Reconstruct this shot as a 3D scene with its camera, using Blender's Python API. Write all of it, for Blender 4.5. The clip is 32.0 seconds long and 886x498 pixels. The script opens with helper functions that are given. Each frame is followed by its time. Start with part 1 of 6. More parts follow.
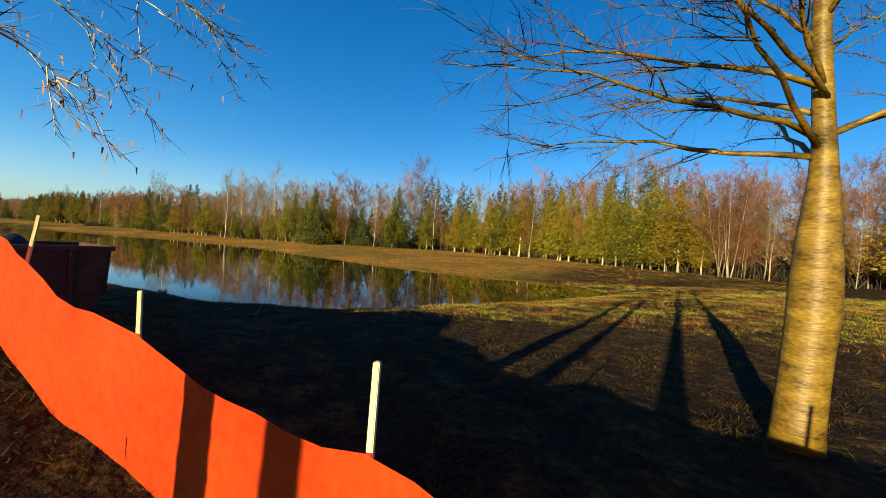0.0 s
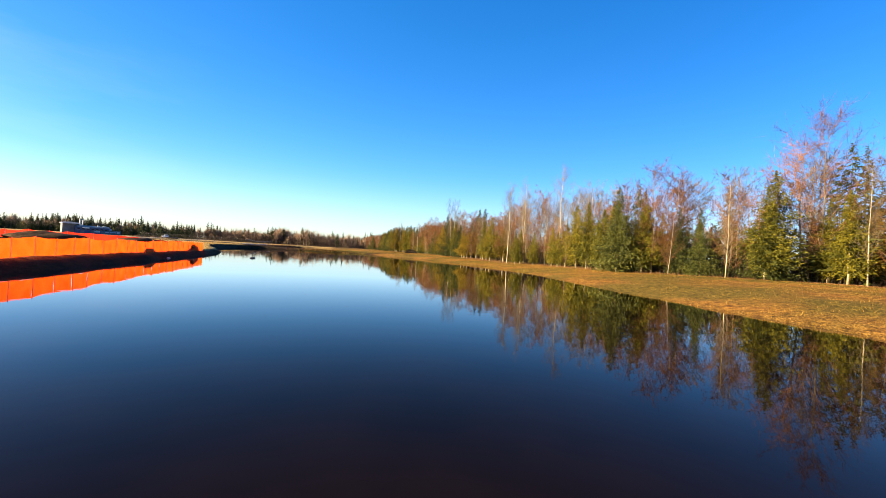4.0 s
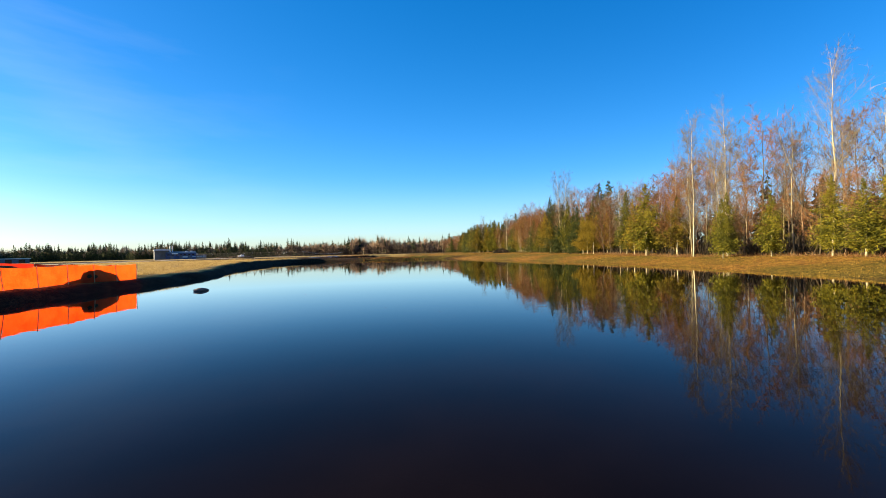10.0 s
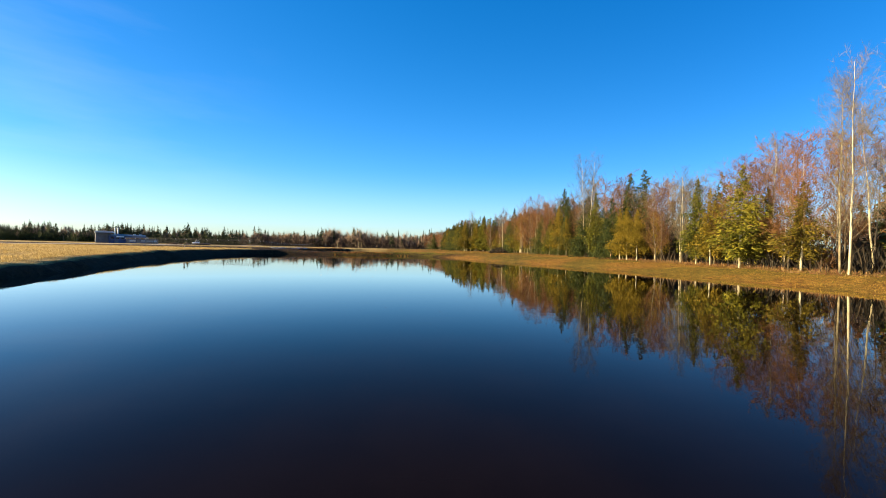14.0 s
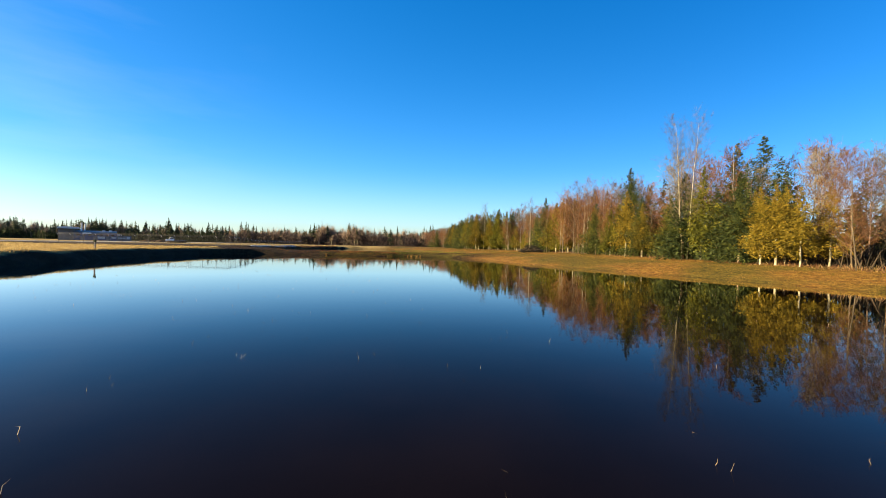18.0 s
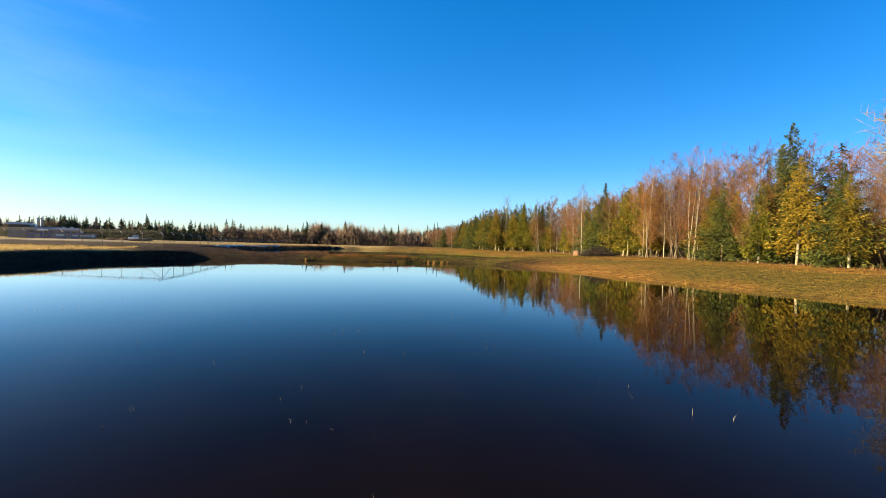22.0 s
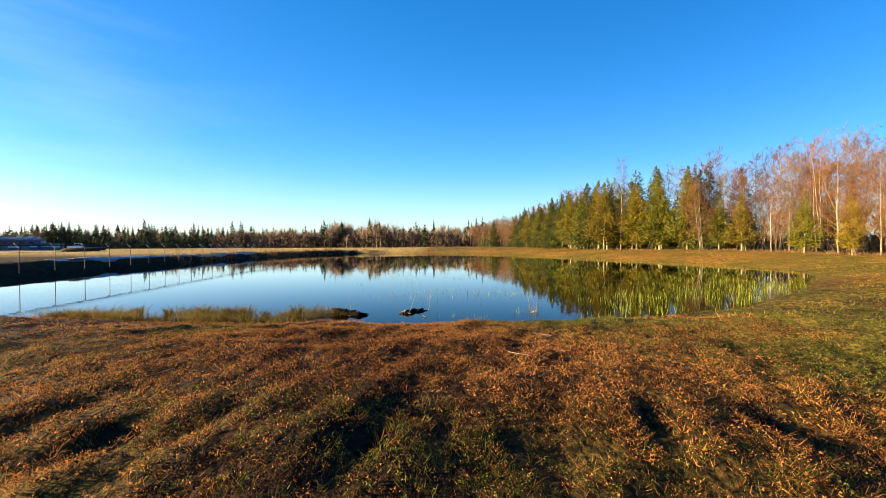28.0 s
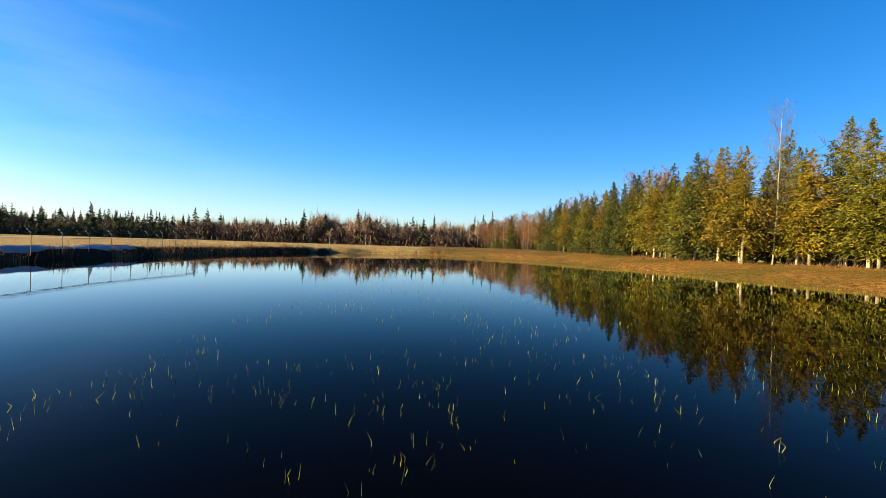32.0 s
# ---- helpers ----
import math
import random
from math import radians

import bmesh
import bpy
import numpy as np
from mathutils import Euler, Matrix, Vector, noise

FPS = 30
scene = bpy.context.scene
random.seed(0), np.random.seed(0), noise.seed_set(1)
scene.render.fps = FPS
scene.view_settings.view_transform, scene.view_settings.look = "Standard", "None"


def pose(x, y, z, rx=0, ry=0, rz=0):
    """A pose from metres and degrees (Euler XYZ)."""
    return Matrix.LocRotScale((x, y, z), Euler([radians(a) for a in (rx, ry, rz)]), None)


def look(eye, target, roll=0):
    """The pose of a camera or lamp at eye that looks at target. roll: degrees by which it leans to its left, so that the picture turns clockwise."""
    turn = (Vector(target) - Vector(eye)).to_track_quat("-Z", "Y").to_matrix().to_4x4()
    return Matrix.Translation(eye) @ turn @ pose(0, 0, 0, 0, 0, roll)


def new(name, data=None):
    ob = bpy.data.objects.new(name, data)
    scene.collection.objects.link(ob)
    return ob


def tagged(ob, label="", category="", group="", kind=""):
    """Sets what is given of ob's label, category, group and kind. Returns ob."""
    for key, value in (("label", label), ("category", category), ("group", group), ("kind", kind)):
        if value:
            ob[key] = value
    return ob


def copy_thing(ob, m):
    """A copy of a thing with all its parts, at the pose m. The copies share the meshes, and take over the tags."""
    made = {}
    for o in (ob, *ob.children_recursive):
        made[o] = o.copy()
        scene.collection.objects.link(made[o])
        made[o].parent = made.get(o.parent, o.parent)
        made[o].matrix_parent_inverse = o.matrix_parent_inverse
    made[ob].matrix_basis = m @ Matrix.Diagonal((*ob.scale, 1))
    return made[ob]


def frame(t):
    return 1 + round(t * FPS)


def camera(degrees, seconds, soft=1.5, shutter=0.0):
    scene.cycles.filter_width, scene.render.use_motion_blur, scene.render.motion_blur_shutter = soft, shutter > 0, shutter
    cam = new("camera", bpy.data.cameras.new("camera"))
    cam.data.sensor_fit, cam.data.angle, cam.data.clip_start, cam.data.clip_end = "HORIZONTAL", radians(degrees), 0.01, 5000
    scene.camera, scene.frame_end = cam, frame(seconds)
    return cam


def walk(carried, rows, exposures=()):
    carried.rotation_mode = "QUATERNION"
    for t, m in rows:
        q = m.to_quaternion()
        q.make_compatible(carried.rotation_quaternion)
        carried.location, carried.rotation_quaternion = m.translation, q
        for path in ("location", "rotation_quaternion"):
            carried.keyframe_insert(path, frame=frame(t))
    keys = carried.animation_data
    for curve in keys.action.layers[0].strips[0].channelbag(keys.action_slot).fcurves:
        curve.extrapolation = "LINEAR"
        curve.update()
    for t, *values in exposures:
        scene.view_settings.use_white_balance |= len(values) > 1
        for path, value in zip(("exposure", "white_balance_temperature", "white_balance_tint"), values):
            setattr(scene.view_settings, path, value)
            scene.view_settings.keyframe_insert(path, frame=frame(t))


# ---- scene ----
cam = camera(97.1, 32.0, 0.45)
PATH = [
    (0, (-2.298, -7.795, 3.278), (-0.745, -6.535, 3.252), 3.7),
    (0.5, (0.443, -4.473, 3.096), (1.883, -3.084, 3.083), 6.7),
    (1, (3.065, -1.215, 2.924), (4.267, 0.383, 2.918), 11.0),
    (1.5, (5.227, 2.001, 2.862), (6.202, 3.748, 2.861), 11.3),
    (2, (6.725, 5.247, 2.886), (7.507, 7.088, 2.89), 10.3),
    (2.5, (7.827, 8.473, 2.937), (8.46, 10.369, 2.946), 8.3),
    (3, (8.776, 11.596, 2.923), (9.295, 13.527, 2.938), 5.8),
    (3.5, (9.752, 14.592, 2.803), (10.19, 16.543, 2.819), 4.0),
    (5.5, (12.675, 27.248, 2.436), (12.791, 29.244, 2.456), 6.0),
    (6, (13.11, 30.415, 2.424), (13.067, 32.415, 2.446), 6.9),
    (6.5, (13.279, 33.386, 2.453), (13.136, 35.38, 2.473), 6.2),
    (7, (13.253, 36.157, 2.47), (13.006, 38.142, 2.493), 5.9),
    (7.5, (12.981, 39.129, 2.479), (12.712, 41.11, 2.501), 4.1),
    (8, (12.598, 42.327, 2.475), (12.351, 44.312, 2.495), 1.1),
    (8.5, (12.272, 45.397, 2.457), (12.024, 47.382, 2.476), 0.7),
    (9, (11.689, 48.903, 2.429), (11.509, 50.895, 2.445), -0.1),
    (9.5, (11.051, 52.502, 2.432), (10.966, 54.5, 2.445), -1.3),
    (10, (10.562, 55.873, 2.411), (10.548, 57.873, 2.424), -1.3),
    (10.5, (10.348, 59.108, 2.422), (10.375, 61.108, 2.432), -0.7),
    (11, (10.212, 62.132, 2.422), (10.273, 64.132, 2.429), -0.0),
    (11.5, (10.042, 64.974, 2.453), (10.119, 66.973, 2.456), 0.6),
    (12, (9.912, 67.738, 2.48), (9.984, 69.737, 2.481), 1.2),
    (12.5, (9.64, 70.481, 2.494), (9.717, 72.479, 2.494), 1.4),
    (13, (9.043, 73.055, 2.481), (9.133, 75.053, 2.48), 1.3),
    (13.5, (8.123, 75.414, 2.464), (8.221, 77.412, 2.464), 1.2),
    (14, (7.127, 77.572, 2.446), (7.232, 79.569, 2.443), 1.3),
    (14.5, (6.269, 79.778, 2.435), (6.377, 81.775, 2.433), 1.2),
    (16.5, (3.371, 90.878, 2.477), (3.494, 92.875, 2.467), 1.4),
    (17, (2.86, 94.156, 2.481), (2.985, 96.152, 2.471), 1.4),
    (17.5, (2.587, 97.901, 2.489), (2.716, 99.897, 2.475), 1.4),
    (18, (2.441, 101.87, 2.493), (2.572, 103.866, 2.478), 1.3),
    (18.5, (2.338, 105.851, 2.488), (2.471, 107.847, 2.472), 1.4),
    (19, (2.134, 109.707, 2.474), (2.27, 111.703, 2.46), 1.3),
    (19.5, (1.638, 113.266, 2.464), (1.781, 115.261, 2.448), 1.3),
    (20, (0.875, 116.519, 2.452), (1.027, 118.513, 2.438), 1.1),
    (20.5, (-0.051, 119.405, 2.44), (0.105, 121.399, 2.426), 1.0),
    (21, (-0.846, 122.249, 2.446), (-0.692, 124.243, 2.432), 1.1),
    (21.5, (-1.332, 125.795, 2.5), (-1.182, 127.789, 2.484), 1.5),
    (22, (-1.59, 130.079, 2.546), (-1.446, 132.074, 2.53), 1.5),
    (22.5, (-1.749, 135.054, 2.581), (-1.658, 137.051, 2.563), 2.2),
    (23, (-1.854, 140.181, 2.604), (-1.829, 142.181, 2.584), 3.4),
    (23.5, (-2.136, 144.925, 2.646), (-2.149, 146.925, 2.627), 3.4),
    (24, (-2.573, 149.411, 2.671), (-2.637, 151.41, 2.646), 3.8),
    (24.5, (-2.977, 153.571, 2.694), (-3.096, 155.568, 2.675), 3.6),
    (25, (-3.445, 157.599, 2.688), (-3.603, 159.592, 2.663), 3.6),
    (25.5, (-4.054, 161.839, 2.713), (-4.235, 163.831, 2.694), 2.8),
    (27.5, (-6.58, 180.225, 2.581), (-6.598, 182.225, 2.562), -1.6),
    (28, (-7.146, 184.88, 2.568), (-7.156, 186.88, 2.547), -0.3),
    (28.5, (-7.715, 189.645, 2.562), (-7.727, 191.645, 2.543), 0.9),
    (29, (-8.205, 194.434, 2.558), (-8.212, 196.434, 2.54), 1.2),
    (29.5, (-8.572, 199.131, 2.557), (-8.575, 201.131, 2.543), 1.3),
    (30, (-8.928, 203.706, 2.551), (-8.928, 205.706, 2.535), 1.5),
    (30.5, (-9.344, 208.206, 2.554), (-9.34, 210.206, 2.536), 1.7),
    (31, (-9.825, 212.648, 2.542), (-9.819, 214.648, 2.524), 1.7),
    (31.5, (-10.299, 217.141, 2.527), (-10.286, 219.14, 2.509), 1.6),
    (32, (-10.725, 221.45, 2.518), (-10.707, 223.45, 2.496), 1.7),
]
walk(cam, [(t, look(eye, target, roll)) for t, eye, target, roll in PATH], [(0, 1.80, 6900, 4), (0.6, 2.27, 6850, 7), (1.0, 2.41, 6850, 10), (2.0, 2.41, 6950, 16), (3.0, 2.58, 7100, 23), (5.5, 2.36, 6600, 12), (8, 2.20, 6500, 10), (24, 2.27, 6500, 10), (27.0, 2.44, 7050, 13), (28.3, 2.44, 7050, 13), (28.9, 2.09, 6850, 12), (30, 2.16, 6800, 13), (32, 2.16, 6800, 13)])

# ---- light ----
SUN_EL, SUN_AZ = radians(12.0), math.atan2(-1.0, -0.14)
world = bpy.data.worlds.new("world")
scene.world = world
world.use_nodes = True
wn = world.node_tree.nodes
sky = wn.new("ShaderNodeTexSky")
sky.sky_type = "NISHITA"
sky.sun_disc = False
sky.sun_elevation = SUN_EL
sky.sun_rotation = SUN_AZ
sky.air_density, sky.dust_density, sky.ozone_density = 1.0, 0.5, 4.0
wn["Background"].inputs["Strength"].default_value = 0.052
hsv = wn.new("ShaderNodeHueSaturation")
hsv.inputs["Value"].default_value = 1.33
world.node_tree.links.new(sky.outputs[0], hsv.inputs["Color"])
tint = wn.new("ShaderNodeMix")
tint.data_type, tint.blend_type = "RGBA", "MULTIPLY"
tint.inputs[0].default_value, tint.inputs[7].default_value = 1.0, (0.95, 1.0, 1.1, 1)
world.node_tree.links.new(hsv.outputs[0], tint.inputs[6])
# thin high cloud wisps towards the sun
wl = world.node_tree.links
wtc, wmap, wnoise, wramp, wsep, wside, wmul, wmix = (wn.new(q) for q in ("ShaderNodeTexCoord", "ShaderNodeMapping", "ShaderNodeTexNoise", "ShaderNodeValToRGB", "ShaderNodeSeparateXYZ", "ShaderNodeMapRange", "ShaderNodeMath", "ShaderNodeMix"))
wmap.inputs["Scale"].default_value = (2.0, 1.2, 9.0)
wnoise.inputs["Scale"].default_value, wnoise.inputs["Detail"].default_value = 1.7, 6
wl.new(wtc.outputs["Generated"], wmap.inputs[0])
wl.new(wmap.outputs[0], wnoise.inputs["Vector"])
wramp.color_ramp.elements[0].position, wramp.color_ramp.elements[1].position = 0.5, 0.8
wl.new(wnoise.outputs[0], wramp.inputs[0])
wl.new(wtc.outputs["Generated"], wsep.inputs[0])
wsat = wn.new("ShaderNodeMapRange")
wsat.interpolation_type = "SMOOTHSTEP"
wsat.inputs[1].default_value, wsat.inputs[2].default_value, wsat.inputs[3].default_value, wsat.inputs[4].default_value = 0.0, 0.2, 1.02, 1.26
wl.new(wsep.outputs[2], wsat.inputs[0])
wl.new(wsat.outputs[0], hsv.inputs["Saturation"])
wside.inputs[1].default_value, wside.inputs[2].default_value, wside.inputs[3].default_value, wside.inputs[4].default_value = -0.3, -0.85, 0, 0.13
wl.new(wsep.outputs[0], wside.inputs[0])
wmul.operation = "MULTIPLY"
wl.new(wramp.outputs[0], wmul.inputs[0])
wl.new(wside.outputs[0], wmul.inputs[1])
wmix.data_type = "RGBA"
wmix.inputs[7].default_value = (6.0, 6.3, 6.6, 1)
wl.new(wmul.outputs[0], wmix.inputs[0])
wl.new(tint.outputs[2], wmix.inputs[6])
# the sky's depth across the compass: deepest on the side away from the sun
wdeep, wgrade, wspan = wn.new("ShaderNodeValToRGB"), wn.new("ShaderNodeMix"), wn.new("ShaderNodeMapRange")
wspan.inputs[1].default_value, wspan.inputs[2].default_value = -1.0, 1.0
wl.new(wsep.outputs[0], wspan.inputs[0])
wl.new(wspan.outputs[0], wdeep.inputs[0])
wdeep.color_ramp.interpolation = "EASE"
els = wdeep.color_ramp.elements
els[0].position, els[0].color = 0.12, (0.82, 0.82, 0.84, 1)
els[1].position, els[1].color = 0.9, (0.62, 0.645, 0.69, 1)
mid_sky = els.new(0.42)
mid_sky.color = (1.0, 1.0, 1.0, 1)
wgrade.data_type, wgrade.blend_type = "RGBA", "MULTIPLY"
wgrade.inputs[0].default_value = 1.0
wl.new(wdeep.outputs[0], wgrade.inputs[7])
wl.new(wmix.outputs[2], wgrade.inputs[6])
wl.new(wgrade.outputs[2], wn["Background"].inputs["Color"])
sun = new("sun", bpy.data.lights.new("sun", "SUN"))
sun.data.energy, sun.data.angle, sun.data.color = 5.0, radians(0.5), (1.0, 0.78, 0.45)
sun_dir = Vector((math.sin(SUN_AZ) * math.cos(SUN_EL), math.cos(SUN_AZ) * math.cos(SUN_EL), math.sin(SUN_EL)))
sun.matrix_world = look(sun_dir * 100, (0, 0, 0))

# ---- materials ----
MATS = {}


def material(name, colours, scale=3.0, detail=0.35, rough=0.85, bump=0.3, bump_scale=None, metal=0.0, per_object=0.0, per_island=0.0, spec=0.3, coords="Object", stretch=(1, 1, 1)):
    """Two-scale noise between colours, with grain, relief and a little difference from piece to piece."""
    m = bpy.data.materials.new(name)
    m.use_nodes = True
    n, l = m.node_tree.nodes, m.node_tree.links
    b = n["Principled BSDF"]
    tc, mp = n.new("ShaderNodeTexCoord"), n.new("ShaderNodeMapping")
    mp.inputs["Scale"].default_value = stretch
    l.new(tc.outputs[coords], mp.inputs["Vector"])
    big, fine = n.new("ShaderNodeTexNoise"), n.new("ShaderNodeTexNoise")
    big.inputs["Scale"].default_value, big.inputs["Detail"].default_value = scale, 4
    fine.inputs["Scale"].default_value, fine.inputs["Detail"].default_value = scale * 9, 5
    for t in (big, fine):
        l.new(mp.outputs[0], t.inputs["Vector"])
    mix = n.new("ShaderNodeMath")
    mix.operation = "MULTIPLY_ADD"
    sub = n.new("ShaderNodeMath")
    sub.operation = "SUBTRACT"
    l.new(fine.outputs[0], sub.inputs[0])
    sub.inputs[1].default_value = 0.5
    l.new(sub.outputs[0], mix.inputs[0])
    mix.inputs[1].default_value = detail * 2
    l.new(big.outputs[0], mix.inputs[2])
    out = mix.outputs[0]
    for amount, kind, sock in ((per_object, "ShaderNodeObjectInfo", "Random"), (per_island, "ShaderNodeNewGeometry", "Random Per Island")):
        if amount:
            src, mad, s2 = n.new(kind), n.new("ShaderNodeMath"), n.new("ShaderNodeMath")
            s2.operation, mad.operation = "SUBTRACT", "MULTIPLY_ADD"
            l.new(src.outputs[sock], s2.inputs[0])
            s2.inputs[1].default_value = 0.5
            l.new(s2.outputs[0], mad.inputs[0])
            mad.inputs[1].default_value = amount
            l.new(out, mad.inputs[2])
            out = mad.outputs[0]
    ramp = n.new("ShaderNodeValToRGB")
    els = ramp.color_ramp.elements
    while len(els) < len(colours):
        els.new(0.5)
    for k, c in enumerate(colours):
        els[k].position = 0.28 + 0.44 * k / max(1, len(colours) - 1)
        els[k].color = (*c, 1)
    l.new(out, ramp.inputs[0])
    l.new(ramp.outputs[0], b.inputs["Base Color"])
    b.inputs["Roughness"].default_value = rough
    b.inputs["Metallic"].default_value = metal
    b.inputs["Specular IOR Level"].default_value = spec
    if bump:
        bn, bm_ = n.new("ShaderNodeTexNoise"), n.new("ShaderNodeBump")
        bn.inputs["Scale"].default_value, bn.inputs["Detail"].default_value = bump_scale or scale * 6, 6
        l.new(mp.outputs[0], bn.inputs["Vector"])
        bm_.inputs["Strength"].default_value, bm_.inputs["Distance"].default_value = bump, 0.05
        l.new(bn.outputs[0], bm_.inputs["Height"])
        l.new(bm_.outputs[0], b.inputs["Normal"])
    MATS[name] = m
    return m


def leafy(name, colours, per_island=0.5, per_object=0.3, through_light=0.35):
    """Leaves and blades: diffuse with some light let through."""
    m = material(name, colours, scale=0.5, detail=0.2, rough=0.7, bump=0, per_island=per_island, per_object=per_object, spec=0.15)
    n, l = m.node_tree.nodes, m.node_tree.links
    tr, mixs = n.new("ShaderNodeBsdfTranslucent"), n.new("ShaderNodeMixShader")
    ramp = next(x for x in n if x.type == "VALTORGB")
    l.new(ramp.outputs[0], tr.inputs["Color"])
    mixs.inputs[0].default_value = through_light
    l.new(n["Principled BSDF"].outputs[0], mixs.inputs[1])
    l.new(tr.outputs[0], mixs.inputs[2])
    l.new(mixs.outputs[0], n["Material Output"].inputs["Surface"])
    return m


leafy("needles_dark", [(0.0134, 0.021, 0.005), (0.0337, 0.0439, 0.0087), (0.0695, 0.0763, 0.0131)], through_light=0.15)
leafy("needles_green", [(0.0309, 0.0353, 0.003), (0.0787, 0.0784, 0.006), (0.1489, 0.1276, 0.0105)], through_light=0.15)
leafy("needles_gold", [(0.0475, 0.0379, 0.0034), (0.1056, 0.0811, 0.0061), (0.1795, 0.1217, 0.0109)], through_light=0.15)
material("twigs_red", [(0.0454, 0.017, 0.0047), (0.1008, 0.0401, 0.0108), (0.1661, 0.0753, 0.0218)], scale=1, per_object=0.5, per_island=0.3, bump=0)
material("twigs_grey", [(0.0468, 0.0359, 0.0203), (0.0936, 0.0749, 0.0452), (0.156, 0.1287, 0.0819)], scale=1, per_object=0.4, per_island=0.3, bump=0)
material("bark_pale", [(0.1105, 0.0935, 0.051), (0.255, 0.2253, 0.1403), (0.425, 0.3825, 0.2635)], scale=4, per_object=0.3, stretch=(1, 1, 0.3))
material("bark_alder", [(0.0578, 0.0448, 0.0275), (0.1373, 0.112, 0.0708), (0.2601, 0.2203, 0.1517)], scale=4, per_object=0.5, stretch=(1, 1, 0.3))
material("bark_brown", [(0.09, 0.06, 0.035), (0.19, 0.13, 0.08), (0.3, 0.22, 0.14)], scale=5, per_object=0.3, stretch=(1, 1, 0.25))
material("bark_near", [(0.028, 0.017, 0.002), (0.076, 0.048, 0.004), (0.11, 0.072, 0.007), (0.16, 0.11, 0.015)], scale=1.8, detail=0.34, rough=0.5, bump=0.4, bump_scale=6, stretch=(1.0, 1.0, 3.2), spec=0.3)
leafy("catkins", [(0.2, 0.1, 0.04), (0.32, 0.17, 0.07)])
leafy("grass_dry", [(0.14, 0.065, 0.014), (0.28, 0.16, 0.038), (0.43, 0.28, 0.08)], per_island=0.9)
leafy("grass_green", [(0.0123, 0.0165, 0.0018), (0.0477, 0.0592, 0.0058), (0.1348, 0.1308, 0.0202)], per_island=0.9)
leafy("grass_gold", [(0.1673, 0.1096, 0.0343), (0.2927, 0.2047, 0.0734), (0.4182, 0.3143, 0.1368)], per_island=0.9, through_light=0.5)
leafy("grass_rust", [(0.025, 0.0075, 0.0023), (0.1166, 0.0383, 0.0087), (0.3334, 0.1503, 0.0398)], per_island=0.9)
# paler than the near twigs: the haze of distance is put into the colour
material("twigs_far", [(0.1008, 0.0663, 0.0434), (0.1889, 0.1282, 0.0844), (0.3024, 0.2135, 0.1416)], scale=0.05, per_island=0.5, bump=0)
leafy("sedge", [(0.025, 0.02, 0.004), (0.075, 0.058, 0.01), (0.18, 0.13, 0.032)], per_island=0.9)
leafy("grass_strip", [(0.1047, 0.0501, 0.0068), (0.1945, 0.105, 0.0153), (0.2842, 0.1817, 0.0357)], per_island=0.9)
leafy("grass_strip_green", [(0.0638, 0.0527, 0.0059), (0.1275, 0.0978, 0.011), (0.2125, 0.1487, 0.0238)], per_island=0.9)
leafy("needles_far", [(0.0131, 0.021, 0.0092), (0.029, 0.0421, 0.0158), (0.0527, 0.0658, 0.021)])
leafy("dead_leaf", [(0.22, 0.15, 0.08), (0.36, 0.27, 0.17), (0.45, 0.36, 0.25)])
leafy("meadow_green", [(0.0802, 0.0911, 0.0096), (0.1871, 0.1984, 0.0192), (0.3565, 0.3325, 0.054)], per_island=0.9)
# start meadow grass with the shade painted into its colour
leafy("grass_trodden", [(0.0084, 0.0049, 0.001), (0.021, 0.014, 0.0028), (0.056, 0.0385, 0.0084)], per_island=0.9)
leafy("reed_green", [(0.045, 0.0748, 0.007), (0.1125, 0.1632, 0.014), (0.2475, 0.272, 0.042)], per_island=0.9)
leafy("scrub_red", [(0.096, 0.042, 0.021), (0.18, 0.084, 0.035), (0.216, 0.14, 0.063)], per_island=0.9)
material("mud", [(0.006, 0.0045, 0.003), (0.014, 0.01, 0.006), (0.022, 0.015, 0.009)], scale=5, rough=0.95, bump=0.9, spec=0.03)
# lighter copy of the thicket brown, with distance haze painted in
material("far_thicket", [(0.0427, 0.0274, 0.0179), (0.074, 0.0496, 0.0333), (0.1138, 0.0783, 0.0539)], scale=0.05, per_island=0.6, bump=0)
# brown twigs painted near black: the shade inside the wood is in the colour
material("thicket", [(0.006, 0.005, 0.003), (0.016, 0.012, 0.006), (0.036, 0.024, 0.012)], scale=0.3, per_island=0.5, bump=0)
leafy("red_fabric", [(0.336, 0.016, 0.0064), (0.448, 0.0256, 0.0104), (0.528, 0.036, 0.0144)], per_island=0.2, per_object=0.3, through_light=0.55)
material("soil", [(0.018, 0.01, 0.005), (0.04, 0.024, 0.012), (0.075, 0.046, 0.024)], scale=1.4, bump=0.8, spec=0.05)
material("mulch", [(0.06, 0.03, 0.016), (0.13, 0.07, 0.035), (0.22, 0.12, 0.06)], scale=2, bump=0.8)
material("stake_wood", [(0.36, 0.27, 0.13), (0.5, 0.4, 0.22), (0.6, 0.5, 0.3)], scale=6, stretch=(1, 1, 0.1), per_object=0.3)
material("grey_wood", [(0.1, 0.08, 0.06), (0.2, 0.16, 0.12), (0.28, 0.24, 0.19)], scale=6, stretch=(1, 1, 0.2), per_island=0.5)
material("concrete", [(0.2, 0.18, 0.15), (0.32, 0.29, 0.25), (0.42, 0.39, 0.34)], scale=3)
material("dark_stone", [(0.04, 0.035, 0.03), (0.09, 0.08, 0.07), (0.14, 0.13, 0.11)], scale=3, bump=0.8)
material("steel", [(0.0084, 0.0084, 0.0084), (0.018, 0.018, 0.0174)], rough=0.7, scale=5, bump=0.05)
